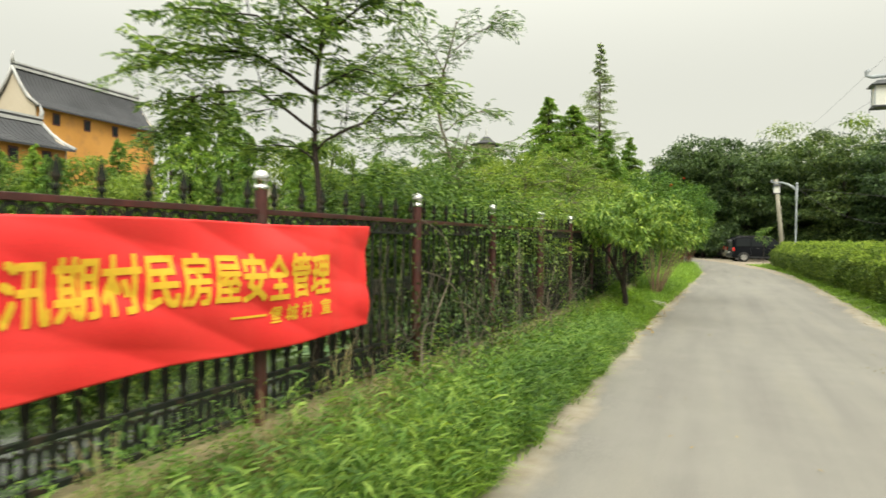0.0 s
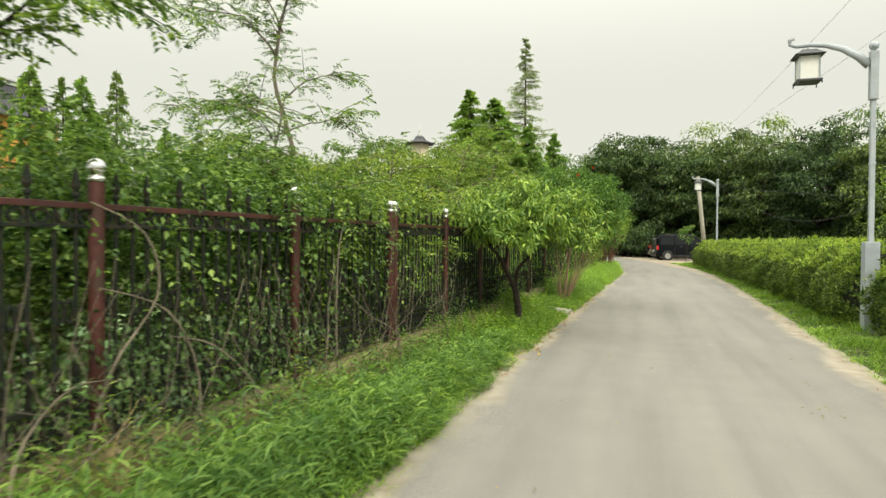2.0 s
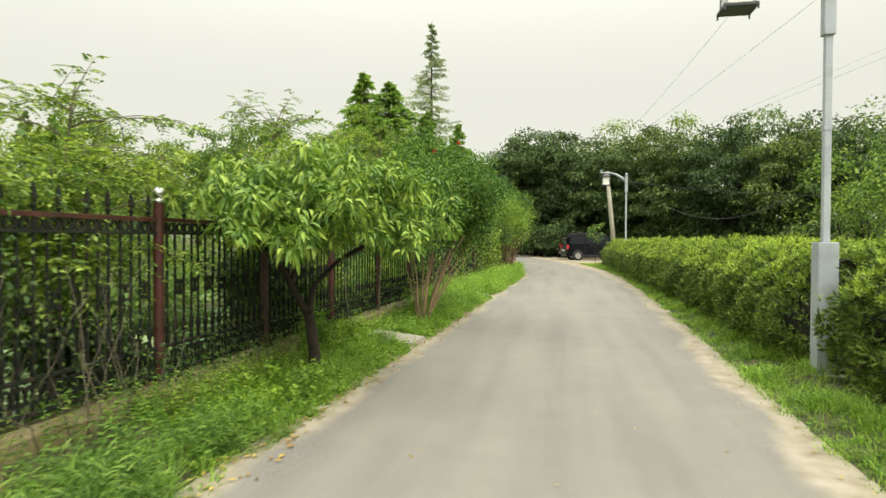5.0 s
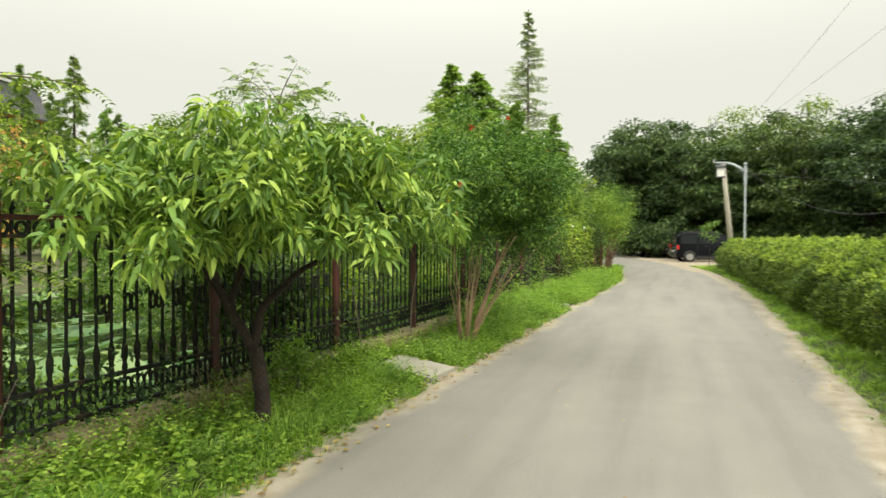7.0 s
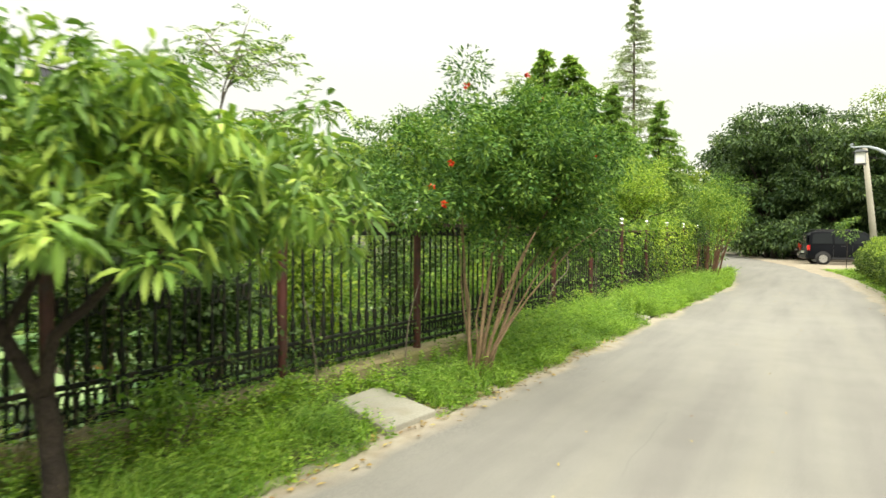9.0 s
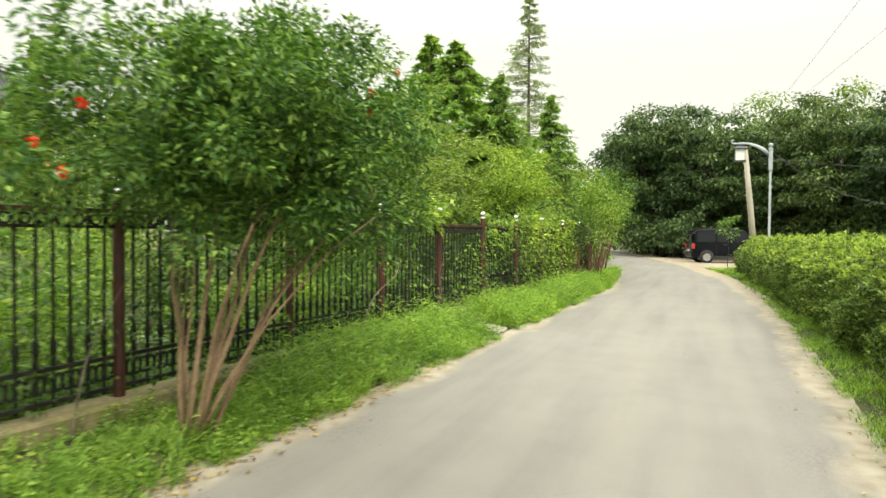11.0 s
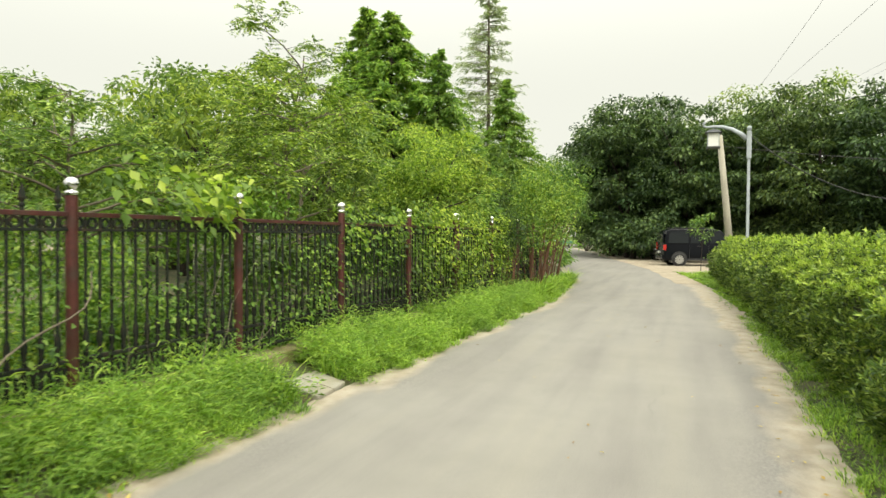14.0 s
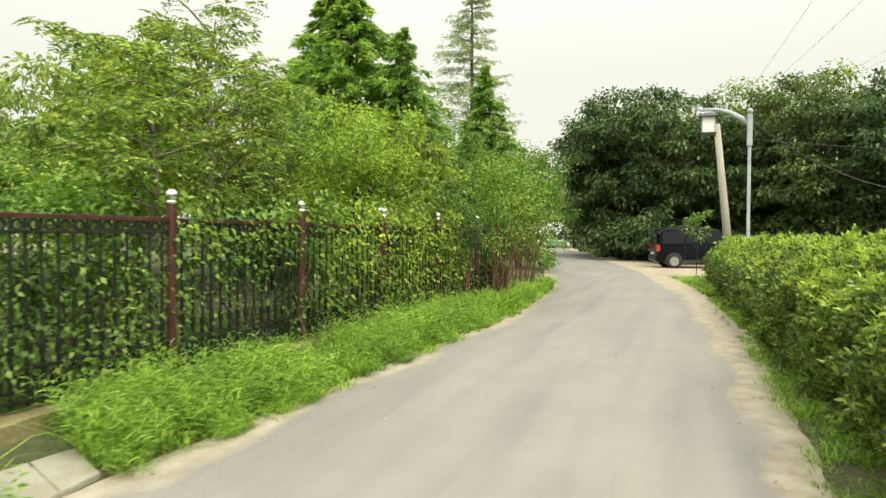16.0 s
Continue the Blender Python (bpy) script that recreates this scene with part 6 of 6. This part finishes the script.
up = new("utility_pole", tubes("utility_pole", [([(4.05, 43.1, -0.1), (3.8, 43.1, 2.5), (3.52, 43.1, 5.3)], [0.14, 0.125, 0.1])], M_POLE, 14))
tagged(up, "leaning grey concrete utility pole behind the hedge", "utility pole")


def cable(a, b, sag, r, label):
    a, b = np.array(a, float), np.array(b, float)
    pts = [tuple(a + (b - a) * t - np.array([0, 0, 4 * sag * t * (1 - t)])) for t in np.linspace(0, 1, 22)]
    return tagged(new("overhead_cable", tubes("overhead_cable", [(pts, [r] * 22)], M_WIRE, 5)), label, "cable")


cable((6.2, 57, 9.9), (8.6, 2, 11.2), 0.4, 0.0065, "thin black overhead cable above the lane")
cable((7.2, 57, 9.9), (13.0, 2, 11.2), 0.4, 0.0065, "thin black overhead cable above the hedge")
cable((8.5, 55.6, 8.75), (16.0, 4.0, 8.0), 0.2, 0.004, "thin grey overhead cable beyond the hedge")
cable((8.5, 55.6, 8.45), (16.0, 4.0, 7.7), 0.2, 0.004, "thin grey overhead cable beyond the hedge")
cable((3.95, 36.2, 4.2), (10.6, 36.2, 3.3), 1.3, 0.013, "sagging grey cable from the street lamp")
cable((3.6, 43.1, 4.9), (32, 44, 5.2), 1.2, 0.012, "sagging black cable in front of the wood")
cable((9.0, 58, 9.0), (32, 30, 9.5), 0.6, 0.02, "thick black cable in front of the wood")

# ---- vehicles ----
M_BLACKCAR = plain("black_car_paint", (0.005, 0.006, 0.008), 0.22, 0.0, 0.0, 0.12)
M_SILVERCAR = plain("champagne_car_paint", (0.34, 0.31, 0.26), 0.3, 0.6, 1.0)
M_DARKCAR = plain("dark_red_grey_car_paint", (0.02, 0.016, 0.017), 0.3, 0.0, 0.0, 0.25)
M_WHITECAR = plain("white_car_paint", (0.7, 0.72, 0.7), 0.35, 0.0, 0.6)
M_GREENCAR = plain("green_car_stripe", (0.1, 0.3, 0.18), 0.4)
M_TINT = plain("tinted_glass", (0.012, 0.015, 0.016), 0.05, 0.0, 0.0, 0.22)
M_TYRE = plain("tyre_rubber", (0.015, 0.015, 0.015), 0.8)
M_RIM = plain("alloy_rim", (0.55, 0.55, 0.54), 0.3, 0.9)
M_TAIL = plain("red_lamp_glass", (0.5, 0.015, 0.012), 0.15, 0.0, 1.0)
M_PLASTIC = plain("black_plastic", (0.02, 0.02, 0.021), 0.6)


def vehicle(name, label, category, m, width, profile, windows, wheels, paint, tail, handle=True, wr=0.32, stripe=None):
    """A parked car: x along its length from the rear, y across, z up."""
    root = thing(name, label, category, m)
    bm = bmesh.new()
    zmax = max(z for _, z in profile)
    hw = width / 2

    def half(z):
        return hw * (1.0 - 0.16 * max(0.0, (z - 0.55 * zmax) / (0.45 * zmax)) ** 1.3)
    rows = []
    for s in (-1, -0.55, 0.55, 1):
        rows.append([bm.verts.new((x + (0.03 if abs(s) == 1 and x < 0.2 else 0), s * half(z) if abs(s) == 1 else s * hw, z + (0.02 if abs(s) < 1 and z > 1.2 else 0))) for x, z in profile])
    n = len(profile)
    for a, b in zip(rows, rows[1:]):
        for k in range(n):
            bm.faces.new((a[k], a[(k + 1) % n], b[(k + 1) % n], b[k]))
    bm.faces.new(rows[0][::-1])
    bm.faces.new(rows[-1])
    bmesh.ops.recalc_face_normals(bm, faces=bm.faces[:])
    edge = [e for e in bm.edges if e.calc_face_angle(0) > 0.5]
    bmesh.ops.bevel(bm, geom=edge, offset=0.05, segments=3, affect="EDGES", profile=0.5)
    body = part("body", bm, paint, root, smooth=True)
    body.data.set_sharp_from_angle(angle=radians(50))
    for s in (-1, 1):
        for poly in windows:
            bm = bmesh.new()
            f = [bm.verts.new((x, s * (half(z) + 0.008), z)) for x, z in poly]
            b = [bm.verts.new((x, s * (half(z) - 0.02), z)) for x, z in poly]
            bm.faces.new(f)
            for k in range(len(f)):
                bm.faces.new((f[k], f[(k + 1) % len(f)], b[(k + 1) % len(f)], b[k]))
            bmesh.ops.recalc_face_normals(bm, faces=bm.faces[:])
            part("side_window", bm, M_TINT, root, "dark tinted glass")
        for wx in wheels:
            arch = mesh_data("wheel_arch", *lathe([(wr + 0.06, -0.012), (wr + 0.06, 0.012)], 22), M_PLASTIC)
            ao = part("wheel_arch", arch, M_PLASTIC, root)
            ao.matrix_local = pose(wx, s * (hw - 0.005), wr + 0.03, 90, 0, 0)
            wheel = part("wheel", mesh_data("wheel", *lathe([(wr * 0.62, -0.1), (wr * 0.92, -0.1), (wr, -0.07), (wr, 0.07), (wr * 0.92, 0.1), (wr * 0.62, 0.1)], 26), M_TYRE, True), M_TYRE, root, "black rubber tyre")
            wheel.matrix_local = pose(wx, s * (hw - 0.06), wr, 90, 0, 0)
            rim = part("rim", mesh_data("rim", *lathe([(wr * 0.66, -0.085), (wr * 0.68, -0.07), (wr * 0.68, 0.07), (wr * 0.66, 0.085)], 22), M_PLASTIC, True), M_PLASTIC, wheel, "wheel hub")
            V, F = [], []
            for q in range(10):
                a = 2 * math.pi * q / 10 + 0.3
                c, sn = math.cos(a), math.sin(a)
                b0 = len(V)
                for r_, w_ in ((0.02, 0.02), (wr * 0.66, 0.05)):
                    for sd in (-1, 1):
                        for dz in (-0.108, 0.108):
                            V.append((r_ * c - sd * w_ * sn, r_ * sn + sd * w_ * c, dz))
                for f in ((0, 1, 3, 2), (4, 6, 7, 5), (0, 4, 5, 1), (2, 3, 7, 6), (0, 2, 6, 4), (1, 5, 7, 3)):
                    F.append(tuple(b0 + i for i in f))
            part("spokes", mesh_data("spokes", V, F, M_RIM), M_RIM, wheel, "ten-spoke alloy rim")
        z0, z1 = tail
        part("tail_lamp", box_bm((-0.012, s * (hw - 0.14) if s > 0 else -hw - 0.004, z0), (0.13, hw + 0.004 if s > 0 else -(hw - 0.14), z1), 0.02), M_TAIL, root, "red tail lamp")
        if handle:
            part("door_handle", box_bm((1.62, s * hw - 0.02, 0.98), (1.82, s * hw + 0.02, 1.02), 0.008), M_PLASTIC, root)
            part("door_handle", box_bm((2.42, s * hw - 0.02, 0.98), (2.6, s * hw + 0.02, 1.02), 0.008), M_PLASTIC, root)
        part("mirror", box_bm((2.95, s * (hw + 0.1) - 0.09, 1.12), (3.08, s * (hw + 0.1) + 0.09, 1.3), 0.03), M_PLASTIC, root)
        if stripe:
            part("stripe", box_bm((0.1, s * hw - 0.01, 0.45), (3.9, s * hw + 0.012, 0.85)), stripe, root)
        for dx in (1.25, 2.17):
            part("door_seam", box_bm((dx - 0.006, s * hw - 0.012, 0.4), (dx + 0.006, s * hw + 0.006, 1.05)), M_PLASTIC, root)
        part("sill_trim", box_bm((wheels[0] + wr + 0.08, s * hw - 0.03, 0.28), (wheels[1] - wr - 0.08, s * hw + 0.014, 0.38), 0.01), M_PLASTIC, root)
    part("roof_rail", box_bm((0.5, -hw * 0.8, zmax + 0.005), (2.4, -hw * 0.76, zmax + 0.045), 0.008), M_PLASTIC, root)
    part("roof_rail", box_bm((0.5, hw * 0.76, zmax + 0.005), (2.4, hw * 0.8, zmax + 0.045), 0.008), M_PLASTIC, root)
    part("rear_window", box_bm((-0.008, -hw * 0.72, zmax * 0.62), (0.05, hw * 0.72, zmax * 0.88), 0.015), M_TINT, root, "dark tinted glass")
    part("rear_bumper", box_bm((-0.06, -hw * 0.96, 0.32), (0.1, hw * 0.96, 0.56), 0.04), paint, root)
    part("number_plate", box_bm((-0.07, -0.2, 0.62), (-0.005, 0.2, 0.74), 0.005), M_WHITECAR, root)
    return root


van_profile = [(0.02, 0.28), (0.0, 0.6), (0.02, 0.95), (0.1, 1.55), (0.2, 1.78), (0.5, 1.86), (2.3, 1.87), (2.75, 1.8), (3.45, 1.18), (4.25, 0.98), (4.4, 0.75), (4.42, 0.4), (4.35, 0.26)]
van_windows = [[(0.22, 1.14), (0.28, 1.62), (0.36, 1.68), (1.2, 1.7), (1.2, 1.14)], [(1.3, 1.14), (1.3, 1.7), (2.12, 1.7), (2.12, 1.14)], [(2.22, 1.14), (2.22, 1.7), (2.68, 1.68), (3.15, 1.2), (3.1, 1.14)]]
vehicle("van", "black compact van parked on the sandy edge", "van", pose(1.22, 51.3, 0.01, 0, 0, 14), 1.7, van_profile, van_windows, (0.76, 3.48), M_BLACKCAR, (0.78, 1.06))
suv_profile = [(0.05, 0.3), (0.0, 0.62), (0.03, 1.0), (0.3, 1.5), (0.6, 1.66), (2.2, 1.68), (2.6, 1.58), (3.2, 1.08), (4.3, 0.95), (4.5, 0.7), (4.5, 0.32)]
suv_windows = [[(0.45, 1.08), (0.6, 1.46), (1.25, 1.54), (1.25, 1.08)], [(1.33, 1.08), (1.33, 1.55), (2.05, 1.55), (2.05, 1.08)], [(2.13, 1.08), (2.13, 1.55), (2.52, 1.5), (3.0, 1.1), (2.95, 1.08)]]
vehicle("car", "champagne coloured estate car parked behind the van", "car", pose(1.15, 55.0, 0.01, 0, 0, 18), 1.78, suv_profile, suv_windows, (0.82, 3.5), M_SILVERCAR, (0.85, 1.15))
vehicle("car", "dark car with red tail lamps under the trees", "car", pose(0.75, 58.2, 0.01, 0, 0, 20), 1.78, suv_profile, suv_windows, (0.82, 3.5), M_DARKCAR, (1.0, 1.35))
vehicle("minibus", "white and green minibus far along the lane", "van", pose(-12.9, 92.0, 0.01, 0, 0, 60), 1.75, van_profile, van_windows, (0.76, 3.48), M_WHITECAR, (0.72, 1.1), stripe=M_GREENCAR)

# ---- temple halls beyond the pond ----
M_OCHRE = surface("ochre_temple_plaster", (0.62, 0.29, 0.06), (0.74, 0.37, 0.09), 0.85, 0.25, 6.0, bump=0.1, grain=0.12, stain=(0.5, 0.24, 0.07))
M_CREAM = surface("cream_plaster", (0.58, 0.5, 0.38), (0.68, 0.6, 0.47), 0.85, 0.25, 6.0, bump=0.1, grain=0.1)
M_TILE = surface("grey_roof_tiles", (0.05, 0.052, 0.058), (0.085, 0.087, 0.095), 0.75, 0.3, 10.0, bump=0.2, grain=0.35)
M_LIME = surface("pale_ridge_mortar", (0.45, 0.45, 0.44), (0.62, 0.62, 0.6), 0.8, 0.6, 10.0, bump=0.1, grain=0.2)
M_SHUT = plain("dark_red_shutter", (0.09, 0.025, 0.02), 0.6)


def temple(label, base, turn, length, depth, eave, ridge, n_win, ground):
    """A hall whose near gable stands at the local origin and whose long side runs along local x."""
    root = thing("temple_hall", label, "temple", Matrix.Translation(base) @ Matrix.Rotation(radians(turn), 4, "Z"))
    hd = depth / 2
    part("wall", box_bm((0, -hd, ground), (length, hd, eave)), M_OCHRE, root, "ochre plaster long walls")
    for x0, x1 in ((-0.16, 0.0), (length, length + 0.16)):
        bm = bmesh.new()
        pr = [(-hd - 0.05, ground), (hd + 0.05, ground), (hd + 0.05, eave), (hd * 0.5, eave + (ridge - eave) * 0.4), (0, ridge - 0.25), (-hd * 0.5, eave + (ridge - eave) * 0.4), (-hd - 0.05, eave)]
        a, b = [bm.verts.new((x0, y, z)) for y, z in pr], [bm.verts.new((x1, y, z)) for y, z in pr]
        bm.faces.new(a)
        bm.faces.new(b[::-1])
        for k in range(len(pr)):
            bm.faces.new((a[k], a[(k + 1) % len(pr)], b[(k + 1) % len(pr)], b[k]))
        bmesh.ops.recalc_face_normals(bm, faces=bm.faces[:])
        part("gable", bm, M_CREAM, root, "cream plaster gable wall")
    curve = [(0, ridge), (hd * 0.35, eave + (ridge - eave) * 0.56), (hd * 0.75, eave + (ridge - eave) * 0.17), (hd + 0.9, eave - 0.35)]
    for s in (-1, 1):
        bm = bmesh.new()
        rows = []
        for x in (-0.5, length + 0.5):
            rows.append([bm.verts.new((x, s * y, z)) for y, z in curve] + [bm.verts.new((x, s * y, z - 0.22)) for y, z in curve[::-1]])
        m = len(rows[0])
        for k in range(m):
            bm.faces.new((rows[0][k], rows[0][(k + 1) % m], rows[1][(k + 1) % m], rows[1][k]))
        bm.faces.new(rows[0])
        bm.faces.new(rows[1][::-1])
        bmesh.ops.recalc_face_normals(bm, faces=bm.faces[:])
        roof = part("roof", bm, M_TILE, root, "dark grey tiled slope")
        V, F = [], []
        for q in range(int(length / 0.6)):
            x = -0.3 + q * 0.6
            v, f = tube_arrays([(x, s * y, z + 0.02) for y, z in curve], [0.07] * 4, 5)
            F += [tuple(i + len(V) for i in p) for p in f]
            V += v
        part("tile_ribs", mesh_data("tile_ribs", V, F, M_TILE), M_TILE, roof)
        for x in (-0.55, length + 0.3):
            part("verge", tubes("verge", [([(x + 0.12, s * y, z + 0.08) for y, z in curve], [0.2] * 4)], M_LIME, 6), M_LIME, roof, "pale mortar verge")
    for z0, z1, w, mat in ((ridge - 0.1, ridge + 0.25, 0.3, M_LIME), (ridge + 0.25, ridge + 0.5, 0.22, M_TILE), (ridge + 0.5, ridge + 0.72, 0.28, M_LIME)):
        part("ridge", box_bm((-0.4, -w, z0), (length + 0.4, w, z1)), mat, root)
    for x, d in ((-0.3, -1), (length + 0.3, 1)):
        part("finial", tubes("finial", [([(x, 0, ridge + 0.6), (x + 0.15 * d, 0, ridge + 1.3), (x - 0.1 * d, 0, ridge + 2.1)], [0.28, 0.2, 0.05])], M_LIME, 6), M_LIME, root)
    for s in (-1, 1):
        for q in range(n_win):
            x = length * (q + 0.6) / (n_win + 0.2)
            win = part("window", box_bm((x - 0.55, s * hd - 0.06, eave - 2.3), (x + 0.55, s * hd + 0.06, eave - 0.75)), M_SHUT, root, "small dark red shuttered window")
            part("pane", box_bm((x - 0.38, s * hd - 0.08, eave - 2.1), (x + 0.38, s * hd + 0.08, eave - 0.95)), M_TINT, win)
    return root


temple("ochre temple hall with a grey tiled saddle roof", (-82.5, 52.5, 0), 96, 20.3, 7.0, 17.85, 22.6, 4, -0.5)
temple("lower ochre temple hall with a dark tiled roof", (-66.0, 37.0, 0), 96, 8, 7.5, 10.6, 13.2, 2, -0.5)
temple("small ochre hall among the trees", (-37.5, 46.0, 0), 150, 9, 6, 4.6, 6.8, 2, -0.5)


def pagoda(x, y):
    """A slim tower whose top roofs show above the trees."""
    root = thing("pagoda", "small distant pagoda with grey upturned roofs and a spire", "pagoda", Matrix.Translation((x, y, -2.0)) @ Matrix.Diagonal((2.45, 2.45, 2.45, 1)))
    part("tower", mesh_data("tower", *lathe([(1.5, -0.5), (1.3, 6.0), (1.1, 12.3)], 6), M_CREAM), M_CREAM, root)
    for z, r in ((7.6, 2.5), (10.0, 2.2), (12.2, 1.9)):
        part("roof", mesh_data("roof", *lathe([(r * 0.97, z - 0.06), (r, z + 0.05), (r * 0.7, z + 0.14), (r * 0.42, z + 0.42), (r * 0.25, z + 0.85)], 6), M_TILE), M_TILE, root, "grey upturned tiled roof")
    part("spire", mesh_data("spire", *lathe([(0.25, 13.0), (0.3, 13.2), (0.12, 13.4), (0.18, 13.6), (0.07, 13.9), (0.01, 14.8)], 8), M_LIME, True), M_LIME, root)
    return root


pagoda(-59.0, 167.5)
